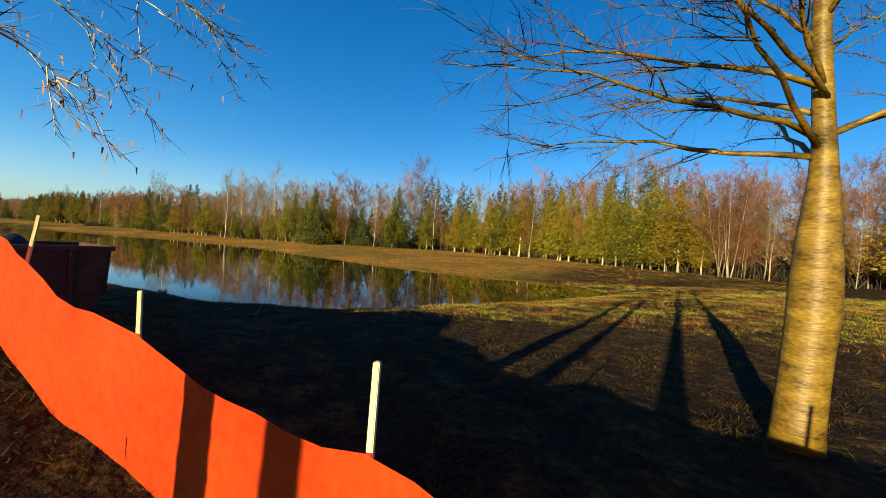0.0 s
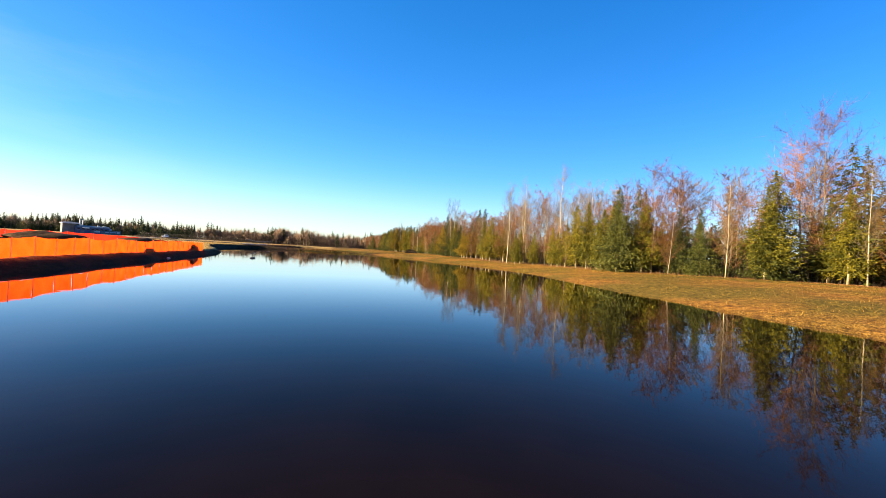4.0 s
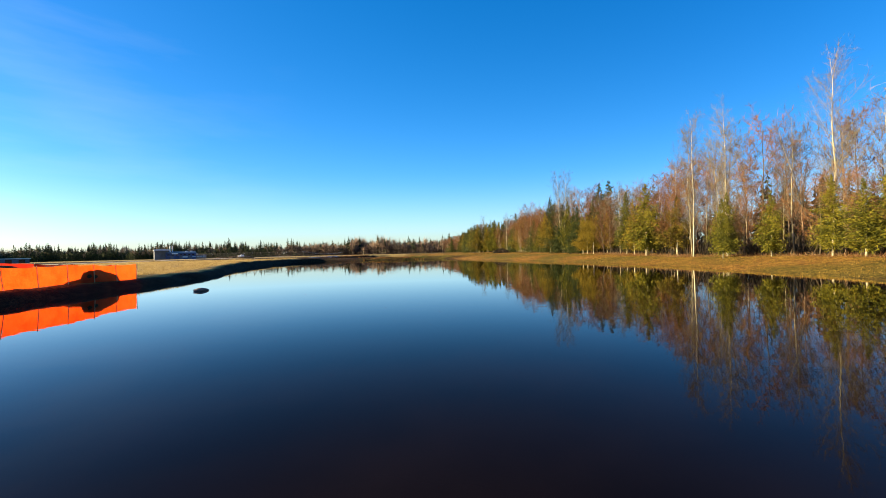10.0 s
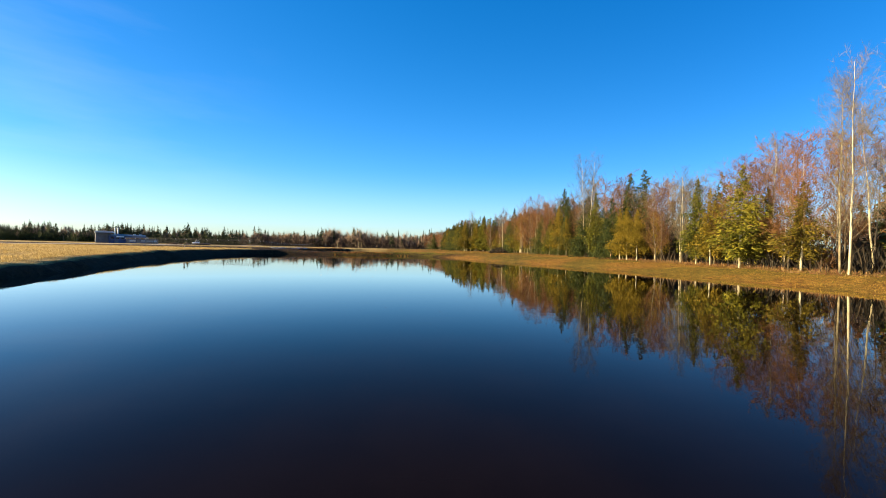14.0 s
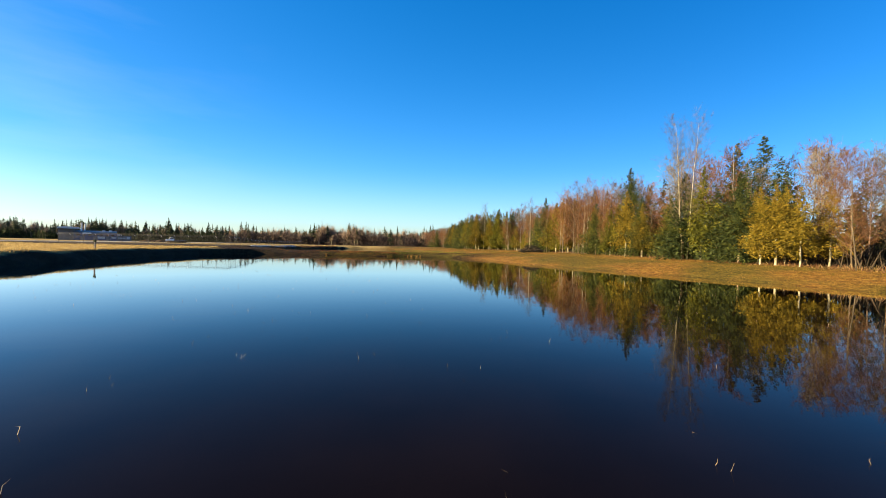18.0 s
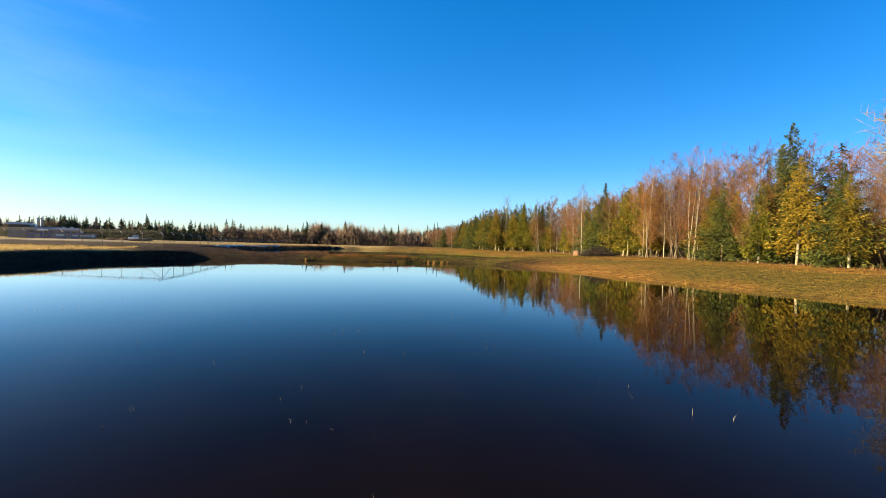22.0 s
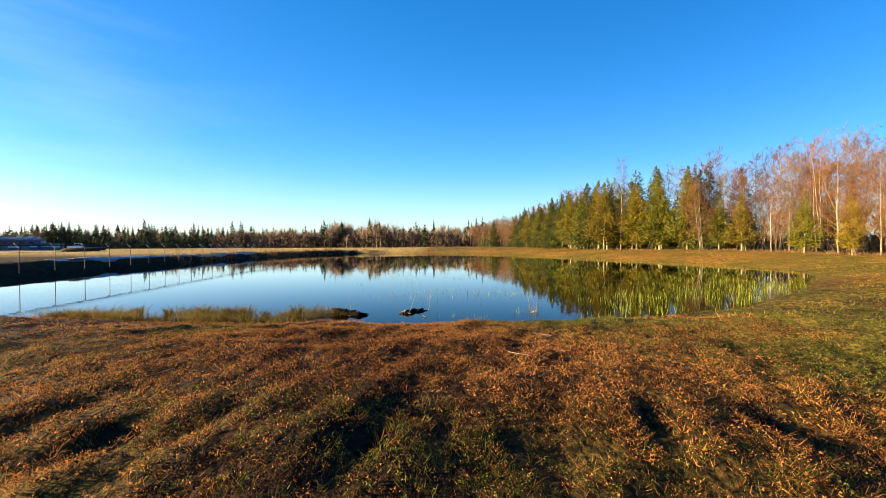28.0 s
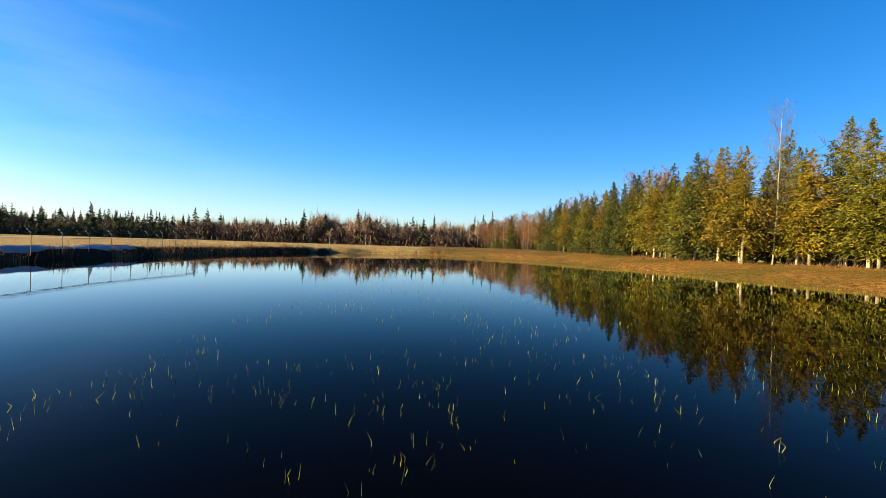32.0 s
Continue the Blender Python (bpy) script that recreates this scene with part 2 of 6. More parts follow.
material("white_paint", [(0.68, 0.68, 0.68), (0.8, 0.8, 0.8)], rough=0.35, scale=2, bump=0.02, spec=0.5)
material("black_rubber", [(0.012, 0.012, 0.012), (0.03, 0.03, 0.03)], rough=0.8, scale=6)
material("dark_glass", [(0.01, 0.012, 0.015), (0.02, 0.024, 0.03)], rough=0.08, spec=0.6, bump=0)
material("blue_cladding", [(0.0176, 0.0308, 0.077), (0.0308, 0.0572, 0.143), (0.0484, 0.088, 0.198)], rough=0.45, scale=0.4, bump=0.05)
material("grey_cladding", [(0.0595, 0.068, 0.085), (0.119, 0.136, 0.1615)], rough=0.5, scale=0.3, bump=0.05)
material("silver_sheet", [(0.3, 0.33, 0.36), (0.45, 0.48, 0.5)], rough=0.4, scale=0.5, bump=0.05, spec=0.5)
material("tarp", [(0.12, 0.13, 0.15), (0.2, 0.21, 0.23)], rough=0.5, scale=1.5, bump=0.5)
material("skip_paint", [(0.02, 0.007, 0.005), (0.035, 0.012, 0.008), (0.06, 0.022, 0.014)], rough=0.6, scale=1.5, bump=0.2)

# orange woven fabric: light passes through it
m = material("orange_fabric", [(0.4752, 0.038, 0.0023), (0.5808, 0.0519, 0.0038), (0.6512, 0.0665, 0.0068)], scale=1.2, rough=0.7, bump=0.35, bump_scale=9, per_object=0.15)
n, l = m.node_tree.nodes, m.node_tree.links
tr, mixs = n.new("ShaderNodeBsdfTranslucent"), n.new("ShaderNodeMixShader")
l.new(next(x for x in n if x.type == "VALTORGB").outputs[0], tr.inputs["Color"])
mixs.inputs[0].default_value = 0.62
l.new(n["Principled BSDF"].outputs[0], mixs.inputs[1])
l.new(tr.outputs[0], mixs.inputs[2])
l.new(mixs.outputs[0], n["Material Output"].inputs["Surface"])

# pond water: a smooth, faintly rippled skin over silty or peaty water
def water_material(name, depth_colour, gain_value, power):
    m = bpy.data.materials.new(name)
    m.use_nodes = True
    n, l = m.node_tree.nodes, m.node_tree.links
    n.remove(n["Principled BSDF"])
    deep, gloss, blend, fres, pw, gain = (n.new(q) for q in ("ShaderNodeBsdfDiffuse", "ShaderNodeBsdfGlossy", "ShaderNodeMixShader", "ShaderNodeFresnel", "ShaderNodeMath", "ShaderNodeMath"))
    gloss.inputs["Roughness"].default_value = 0.012
    fres.inputs["IOR"].default_value = 1.33
    pw.operation, gain.operation, gain.use_clamp = "POWER", "MULTIPLY", True
    pw.inputs[1].default_value, gain.inputs[1].default_value = power, gain_value
    l.new(fres.outputs[0], pw.inputs[0])
    l.new(pw.outputs[0], gain.inputs[0])
    l.new(gain.outputs[0], blend.inputs[0])
    l.new(deep.outputs[0], blend.inputs[1])
    l.new(gloss.outputs[0], blend.inputs[2])
    l.new(blend.outputs[0], n["Material Output"].inputs["Surface"])
    tc = n.new("ShaderNodeTexCoord")
    # silt clouds in the water
    silt, silt_ramp = n.new("ShaderNodeTexNoise"), n.new("ShaderNodeValToRGB")
    silt.inputs["Scale"].default_value, silt.inputs["Detail"].default_value = 0.35, 5
    l.new(tc.outputs["Object"], silt.inputs["Vector"])
    l.new(silt.outputs[0], silt_ramp.inputs[0])
    e = silt_ramp.color_ramp.elements
    e[0].position, e[0].color = 0.35, (*(0.72 * v for v in depth_colour), 1)
    e[1].position, e[1].color = 0.68, (*(1.3 * v for v in depth_colour), 1)
    l.new(silt_ramp.outputs[0], deep.inputs["Color"])
    w1, w2, add, bp = n.new("ShaderNodeTexNoise"), n.new("ShaderNodeTexNoise"), n.new("ShaderNodeMath"), n.new("ShaderNodeBump")
    w1.inputs["Scale"].default_value, w1.inputs["Detail"].default_value = 1.6, 3
    w2.inputs["Scale"].default_value, w2.inputs["Detail"].default_value = 0.12, 2
    mp = n.new("ShaderNodeMapping")
    mp.inputs["Scale"].default_value = (0.45, 1.6, 1)
    l.new(tc.outputs["Object"], mp.inputs[0])
    l.new(mp.outputs[0], w1.inputs["Vector"])
    l.new(tc.outputs["Object"], w2.inputs["Vector"])
    add.operation = "MULTIPLY"
    l.new(w1.outputs[0], add.inputs[0])
    l.new(w2.outputs[0], add.inputs[1])
    l.new(add.outputs[0], bp.inputs["Height"])
    bp.inputs["Strength"].default_value, bp.inputs["Distance"].default_value = 0.1, 0.03
    l.new(bp.outputs[0], gloss.inputs["Normal"])
    MATS[name] = m


water_material("silty_water", (0.0054, 0.0031, 0.0026), 2.2, 1.74)
water_material("peaty_water", (0.0009, 0.0007, 0.0009), 2.15, 1.83)

# ground: short dry and green grass, bare soil where noise or a steep bank opens it
m = bpy.data.materials.new("ground")
m.use_nodes = True
n, l = m.node_tree.nodes, m.node_tree.links
b = n["Principled BSDF"]
b.inputs["Roughness"].default_value, b.inputs["Specular IOR Level"].default_value = 0.95, 0.1
tc = n.new("ShaderNodeTexCoord")


def noise_node(scale, detail=5):
    t = n.new("ShaderNodeTexNoise")
    t.inputs["Scale"].default_value, t.inputs["Detail"].default_value = scale, detail
    l.new(tc.outputs["Object"], t.inputs["Vector"])
    return t.outputs[0]


def ramp_node(src, stops):
    r = n.new("ShaderNodeValToRGB")
    while len(r.color_ramp.elements) < len(stops):
        r.color_ramp.elements.new(0.5)
    for k, (p, c) in enumerate(stops):
        r.color_ramp.elements[k].position = p
        r.color_ramp.elements[k].color = (*c, 1)
    l.new(src, r.inputs[0])
    return r.outputs[0]


def mix_node(fac, a, c):
    x = n.new("ShaderNodeMix")
    x.data_type = "RGBA"
    l.new(fac, x.inputs[0])
    l.new(a, x.inputs[6])
    l.new(c, x.inputs[7])
    return x.outputs[2]


dry = ramp_node(noise_node(2.2, 8), [(0.3, (0.075, 0.03, 0.006)), (0.5, (0.205, 0.1, 0.017)), (0.7, (0.34, 0.19, 0.038))])
green = ramp_node(noise_node(3.1, 8), [(0.3, (0.034, 0.028, 0.004)), (0.5, (0.1, 0.076, 0.011)), (0.7, (0.19, 0.13, 0.022))])
# bare bank soil, darkened so that its colour carries the bank's shade
bare = ramp_node(noise_node(1.7, 8), [(0.3, (0.008, 0.0055, 0.003)), (0.7, (0.036, 0.023, 0.01))])
patch = ramp_node(noise_node(0.09, 6), [(0.42, (0, 0, 0)), (0.58, (1, 1, 1))])
gold = ramp_node(noise_node(1.9, 8), [(0.3, (0.2, 0.13, 0.038)), (0.5, (0.34, 0.24, 0.08)), (0.7, (0.44, 0.33, 0.14))])
west = n.new("ShaderNodeSeparateXYZ")
wob, wsc, wad = n.new("ShaderNodeTexNoise"), n.new("ShaderNodeVectorMath"), n.new("ShaderNodeVectorMath")
wob.inputs["Scale"].default_value, wob.inputs["Detail"].default_value = 0.11, 5
l.new(tc.outputs["Object"], wob.inputs["Vector"])
wsc.operation, wad.operation = "MULTIPLY_ADD", "ADD"
wsc.inputs[1].default_value, wsc.inputs[2].default_value = (5, 16, 0), (-2.5, -8, 0)
l.new(wob.outputs["Color"], wsc.inputs[0])
l.new(tc.outputs["Object"], wad.inputs[0])
l.new(wsc.outputs[0], wad.inputs[1])
l.new(wad.outputs[0], west.inputs[0])
fx, fy, fm = n.new("ShaderNodeMapRange"), n.new("ShaderNodeMapRange"), n.new("ShaderNodeMath")
l.new(west.outputs[0], fx.inputs[0])
fx.inputs[1].default_value, fx.inputs[2].default_value, fx.inputs[3].default_value, fx.inputs[4].default_value = -18, -13, 1, 0
l.new(west.outputs[1], fy.inputs[0])
fy.inputs[1].default_value, fy.inputs[2].default_value = 84, 92
fm.operation = "MULTIPLY"
l.new(fx.outputs[0], fm.inputs[0])
l.new(fy.outputs[0], fm.inputs[1])
# soil of the start meadow, painted near black to deepen the shade there
start_shade = ramp_node(noise_node(2.6, 8), [(0.3, (0.006, 0.003, 0.001)), (0.5, (0.018, 0.009, 0.002)), (0.7, (0.06, 0.034, 0.007))])
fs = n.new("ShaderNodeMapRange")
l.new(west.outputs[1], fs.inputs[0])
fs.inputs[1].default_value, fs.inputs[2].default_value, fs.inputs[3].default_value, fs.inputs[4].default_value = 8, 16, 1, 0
# brown bank soil, darkened further to paint the shaded gaps between tufts
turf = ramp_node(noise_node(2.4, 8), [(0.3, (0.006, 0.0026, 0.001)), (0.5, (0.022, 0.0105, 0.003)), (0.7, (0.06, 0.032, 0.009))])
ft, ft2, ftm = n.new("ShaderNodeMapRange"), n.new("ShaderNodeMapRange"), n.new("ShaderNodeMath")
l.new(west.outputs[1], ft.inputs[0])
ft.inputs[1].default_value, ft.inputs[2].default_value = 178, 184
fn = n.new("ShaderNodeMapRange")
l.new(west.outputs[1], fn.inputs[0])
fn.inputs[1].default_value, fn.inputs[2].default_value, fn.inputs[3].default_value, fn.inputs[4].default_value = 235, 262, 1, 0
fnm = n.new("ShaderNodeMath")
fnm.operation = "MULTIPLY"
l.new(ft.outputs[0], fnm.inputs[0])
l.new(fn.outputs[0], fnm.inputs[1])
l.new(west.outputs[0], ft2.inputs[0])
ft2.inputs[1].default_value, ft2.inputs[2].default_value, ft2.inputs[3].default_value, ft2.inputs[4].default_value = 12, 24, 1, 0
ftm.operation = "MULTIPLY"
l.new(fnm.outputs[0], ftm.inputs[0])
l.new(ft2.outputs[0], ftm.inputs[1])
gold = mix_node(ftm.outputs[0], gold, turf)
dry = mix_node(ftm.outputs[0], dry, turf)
grass = mix_node(fs.outputs[0], mix_node(fm.outputs[0], mix_node(patch, dry, green), gold), start_shade)
geo = n.new("ShaderNodeNewGeometry")
sep = n.new("ShaderNodeSeparateXYZ")
l.new(geo.outputs["Normal"], sep.inputs[0])
# mask of the steep slopes that take the darkened soil
steep = ramp_node(sep.outputs[2], [(0.91, (1, 1, 1)), (0.985, (0, 0, 0))])
clump = n.new("ShaderNodeMix")
clump.data_type, clump.blend_type = "RGBA", "MULTIPLY"
clump.inputs[0].default_value = 1.0
l.new(mix_node(steep, grass, bare), clump.inputs[6])
l.new(ramp_node(noise_node(11.0, 6), [(0.36, (0.3, 0.28, 0.25)), (0.5, (0.85, 0.85, 0.85)), (0.64, (1.45, 1.4, 1.3))]), clump.inputs[7])
l.new(clump.outputs[2], b.inputs["Base Color"])
bp = n.new("ShaderNodeBump")
bp.inputs["Strength"].default_value, bp.inputs["Distance"].default_value = 1.0, 0.16
l.new(noise_node(7.0, 8), bp.inputs["Height"])
l.new(bp.outputs[0], b.inputs["Normal"])
MATS["ground"] = m


# ---- geometry helpers ----
class Geo:
    """Gathers triangles as arrays."""

    def __init__(self):
        self.v, self.f, self.n = [], [], 0

    def add(self, v, f):
        v = np.asarray(v, float).reshape(-1, 3)
        self.v.append(v)
        self.f.append(np.asarray(f, int).reshape(-1, 3) + self.n)
        self.n += len(v)

    def arrays(self):
        return np.concatenate(self.v), np.concatenate(self.f)

    def mesh(self, name, mat, smooth=False):
        v, f = self.arrays()
        return tri_mesh(name, v, f, mat, smooth)


def tri_mesh(name, v, f, mat, smooth=False):
    me = bpy.data.meshes.new(name)
    me.vertices.add(len(v))
    me.vertices.foreach_set("co", np.ascontiguousarray(v, np.float32).ravel())
    me.loops.add(len(f) * 3)
    me.loops.foreach_set("vertex_index", np.ascontiguousarray(f, np.int32).ravel())
    me.polygons.add(len(f))
    me.polygons.foreach_set("loop_start", np.arange(0, len(f) * 3, 3, dtype=np.int32))
    me.polygons.foreach_set("use_smooth", np.full(len(f), smooth))
    me.update(calc_edges=True)
    me.materials.append(MATS[mat])
    return me


def put(name, mesh, parent=None, label="", at=None):
    ob = new(name, mesh)
    if parent is not None:
        ob.parent = parent
    if at is not None:
        ob.matrix_local = at
    if label:
        ob["label"] = label
    return ob


def part(name, bm, mat, parent, label="", at=None):
    me = bpy.data.meshes.new(name)
    bm.to_mesh(me)
    bm.free()
    me.materials.append(MATS[mat])
    return put(name, me, parent, label, at)


def tube(g, pts, radii, sides=5, cap=True):
    pts = np.asarray(pts, float)
    radii = np.broadcast_to(radii, len(pts))
    d = np.gradient(pts, axis=0)
    d /= np.linalg.norm(d, axis=1)[:, None] + 1e-9
    ref = np.where(np.abs(d[:, 2:3]) > 0.9, [[1.0, 0, 0]], [[0, 0, 1.0]])
    a = np.cross(d, ref)
    a /= np.linalg.norm(a, axis=1)[:, None] + 1e-9
    c = np.cross(d, a)
    th = np.arange(sides) * 2 * np.pi / sides
    ring = pts[:, None] + radii[:, None, None] * (np.cos(th)[None, :, None] * a[:, None] + np.sin(th)[None, :, None] * c[:, None])
    v = ring.reshape(-1, 3)
    i = np.arange(len(pts) - 1)[:, None] * sides
    j, k = np.arange(sides)[None], (np.arange(sides)[None] + 1) % sides
    q = np.stack([i + j, i + k, i + sides + k, i + sides + j], -1).reshape(-1, 4)
    f = np.concatenate([q[:, [0, 1, 2]], q[:, [0, 2, 3]]])
    if cap:
        e = (len(pts) - 1) * sides
        f = np.concatenate([f, [[e, e + x, e + x + 1] for x in range(1, sides - 1)], [[0, x + 1, x] for x in range(1, sides - 1)]])
    g.add(v, f)


def box(bm, size, at=(0, 0, 0), bevel=0.0, turn=0.0):
    r = bmesh.ops.create_cube(bm, size=1.0, matrix=Matrix.Translation(at) @ Matrix.Rotation(turn, 4, "Z") @ Matrix.Diagonal((*size, 1)))
    if bevel:
        es = list({e for v in r["verts"] for e in v.link_edges})
        bmesh.ops.bevel(bm, geom=es, offset=bevel, segments=2, affect="EDGES")
    return bm


def boxed(size, at=(0, 0, 0), bevel=0.0, turn=0.0):
    return box(bmesh.new(), size, at, bevel, turn)


def rod(radius, depth, at, axis="Z", sides=12):
    bm = bmesh.new()
    turn = {"Z": Matrix(), "X": Matrix.Rotation(math.pi / 2, 4, "Y"), "Y": Matrix.Rotation(math.pi / 2, 4, "X")}[axis]
    bmesh.ops.create_cone(bm, cap_ends=True, segments=sides, radius1=radius, radius2=radius, depth=depth, matrix=Matrix.Translation(at) @ turn)
    return bm


def ribbons(g, base, tip, width, bend=None):
    """Blades: three-point strips from base to tip; arrays of one row a blade."""
    nb = len(base)
    way = tip - base
    side = np.cross(way, rng.normal(size=(nb, 3)))
    side /= np.linalg.norm(side, axis=1)[:, None] + 1e-9
    w = (np.asarray(width) * np.ones(nb))[:, None]
    mid = base + way * 0.55 + (0 if bend is None else bend)
    v = np.stack([base - side * w, base + side * w, mid - side * w * 0.7, mid + side * w * 0.7, tip], 1)
    f = np.array([[0, 1, 3], [0, 3, 2], [2, 3, 4]])
    g.add(v.reshape(-1, 3), (f[None] + 5 * np.arange(nb)[:, None, None]).reshape(-1, 3))


rng = np.random.default_rng(7)

# ---- plan: two ponds ----
POND_A = np.array([(0.2, 17.4), (-2.0, 20.5), (-5.6, 27), (-8.0, 36), (-9.5, 45), (-10.9, 54), (-12.1, 63.5), (-13.2, 72), (-14.5, 82), (-15.9, 91), (-16.9, 98), (-18.8, 106), (-22, 114), (-27.5, 126), (-31, 136), (-34, 147), (-36, 158), (-37, 168), (-36.5, 177), (-32, 183), (-24, 184.5), (-14, 185.5), (-6, 185), (0, 187), (6, 187.5), (11, 184), (15, 177), (16.7, 166.4), (21, 157), (25, 147), (30.5, 136), (34.3, 124), (37.5, 108), (39, 93), (37.5, 78), (36, 68), (34, 51), (32, 32.5), (34, 20), (36, 13), (37, 7.5), (34.5, 3.0), (30.5, 1.4), (24, 2.4), (18.5, 3.6), (13, 4.9), (9.6, 6.1), (6.6, 7.7), (4.6, 9.4), (3.2, 12.0), (2.4, 14.6)])
POND_B = np.array([(-37, 202), (-28, 199.6), (-20, 198.4), (-11, 197.4), (-4, 197.4), (3, 199.4), (10, 204.2), (17, 210.5), (23, 217), (27.5, 227), (23.5, 243), (19.5, 257), (13, 278), (3, 295), (-8, 306), (-25, 312), (-40, 306), (-47, 290), (-48, 265), (-48.5, 240), (-47, 222), (-43, 210)])


def smooth_ring(p, rounds=2):
    for _ in range(rounds):
        q = np.roll(p, -1, 0)
        p = np.stack([0.75 * p + 0.25 * q, 0.25 * p + 0.75 * q], 1).reshape(-1, 2)
    return p


def shore_distance(xy, ring):
    """Distance to a pond's edge, below nought inside."""
    a, b_ = ring, np.roll(ring, -1, 0)
    best = np.full(len(xy), 1e9)
    inside = np.zeros(len(xy), bool)
    for p, q in zip(a, b_):
        e = q - p
        t = np.clip(((xy - p) @ e) / (e @ e), 0, 1)
        best = np.minimum(best, ((xy - p - t[:, None] * e) ** 2).sum(1))
        cross = (p[1] > xy[:, 1]) != (q[1] > xy[:, 1])
        with np.errstate(divide="ignore", invalid="ignore"):
            at = p[0] + (xy[:, 1] - p[1]) * e[0] / (e[1] if e[1] else 1e-9)
        inside ^= cross & (xy[:, 0] < at)
    return np.where(inside, -1, 1) * np.sqrt(best)


RING_A, RING_B = smooth_ring(POND_A), smooth_ring(POND_B)


def waves(x, y, length, seed):
    r = np.random.default_rng(seed)
    z = 0
    for k in range(6):
        a, p = r.uniform(0, 6.28), r.uniform(0, 6.28)
        s = 6.283 / (length * r.uniform(0.6, 1.6))
        z = z + np.sin((x * np.cos(a) + y * np.sin(a)) * s + p)
    return z / 6


LINE_X = np.array([(-60, 55), (-15, 52), (0, 58), (20, 68), (45, 73), (56, 70), (64, 58), (75, 51), (90, 49), (100, 48.5), (110, 44.5), (132, 43), (155, 40.6), (175, 38), (200, 38), (216, 38.5), (240, 40), (252, 40), (260, 37), (270, 31), (280, 27), (290, 26), (320, 23), (345, 22), (370, 14), (430, 8)], float)


def tree_line(y):
    return np.interp(y, LINE_X[:, 0], LINE_X[:, 1])


# trodden hollows on the bank: x, y, turn, half length, half width, depth
HOLLOWS = [(-10.35, 188.5, 1.5, 0.45, 0.16, 0.2), (-7.9, 188.4, 1.6, 0.28, 0.12, 0.17), (-7.2, 188.7, 1.6, 0.2, 0.08, 0.14), (-6.55, 188.5, 1.6, 0.26, 0.09, 0.15), (-5.05, 188.9, 1.5, 0.5, 0.12, 0.18), (-3.65, 189.0, 1.5, 0.45, 0.25, 0.19), (-2.6, 188.1, 1.4, 0.45, 0.3, 0.14)]


def ground_z(x, y):
    x, y = np.asarray(x, float), np.asarray(y, float)
    xy = np.stack([x.ravel(), y.ravel()], 1)
    d = np.minimum(shore_distance(xy, RING_A), shore_distance(xy, RING_B)).reshape(x.shape)
    d = d + 0.35 * waves(x, y, 3.0, 3) + 0.5 * waves(x, y, 9.0, 4)
    middle = np.interp(y, [-10, 0, 20, 60, 100, 140, 180, 200, 240, 300], [-2, 6, 14, 16, 14, 4, -10, -12, -14, -16])
    right = np.clip((x - middle) / 12 + 0.5, 0, 1)
    rise = np.interp(y, [20, 105, 140], [0.8, 0.85, 1.2])
    steep = rise * (1 - np.exp(-np.maximum(d, 0) / 0.6))
    soft = 1.55 * (1 - np.exp(-np.maximum(d, 0) / 9.0))
    south = np.clip((14 - y) / 8, 0, 1)
    steep = steep * (1 - south) + south * 1.6 * (1 - np.exp(-np.maximum(d, 0) / 4.5))
    z = steep * (1 - right) + soft * right
    z = z + 0.55 * (1 - right) * np.clip((d - 6) / 9, 0, 1) * np.clip((100 - y) / 9, 0, 1) * np.clip((y - 2) / 10, 0, 1)
    bank = np.clip((y - 182) / 3, 0, 1) * np.clip((205 - y) / 3, 0, 1) * np.clip((x + 32) / 6, 0, 1) * np.clip((24 - x) / 14, 0, 1)
    z = z * (1 - bank) + bank * (0.95 - 0.4 * np.clip((y - 191) / 7, 0, 1)) * (1 - np.exp(-np.maximum(d, 0) / 2.2))
    z = np.where(d < 0, np.maximum(d * 0.35, -1.2), z)
    land = np.clip(d / 2, 0, 1)
    z = z + 0.7 * np.exp(-((x + 2.5) ** 2 + (y + 0.9) ** 2) / 6.0)
    z = z + land * (0.06 * waves(x, y, 2.2, 5) + 0.1 * waves(x, y, 7.0, 6) + 0.05 * waves(x, y, 1.0, 8))
    rough_bank = np.clip((y - 181) / 3, 0, 1) * np.clip((208 - y) / 3, 0, 1) * np.clip(d / 0.8, 0, 1)
    z = z + rough_bank * (0.03 * np.abs(waves(x, y, 1.3, 9)) + 0.06 * waves(x, y, 0.6, 10) + 0.06 * waves(x, y, 2.6, 12))
    for hx, hy, ha, hl, hw, hd in HOLLOWS:
        ca, sa = math.cos(ha), math.sin(ha)
        du, dv = ((x - hx) * ca + (y - hy) * sa) / hl, ((y - hy) * ca - (x - hx) * sa) / hw
        z = z - hd * np.exp(-((du * du + dv * dv) ** 2))
    return z


def axis(fine_from, fine_to, step, far):
    mid = np.arange(fine_from, fine_to + step / 2, step)
    out = [fine_to]
    s = step
    while out[-1] < far:
        s *= 1.35
        out.append(out[-1] + s)
    low = [fine_from]
    s = step
    while low[-1] > -far:
        s *= 1.35
        low.append(low[-1] - s)
    return np.concatenate([low[:0:-1], mid, out[1:]])


def sheet(name, xs, ys, mat, height):
    gx, gy = np.meshgrid(xs, ys)
    gz = height(gx, gy)
    v = np.stack([gx, gy, gz], -1).reshape(-1, 3)
    nx = len(xs)
    i = (np.arange(len(ys) - 1)[:, None] * nx + np.arange(nx - 1)[None]).ravel()
    f = np.concatenate([np.stack([i, i + 1, i + nx + 1], 1), np.stack([i, i + nx + 1, i + nx], 1)])
    return put(name, tri_mesh(name, v, f, mat, True))


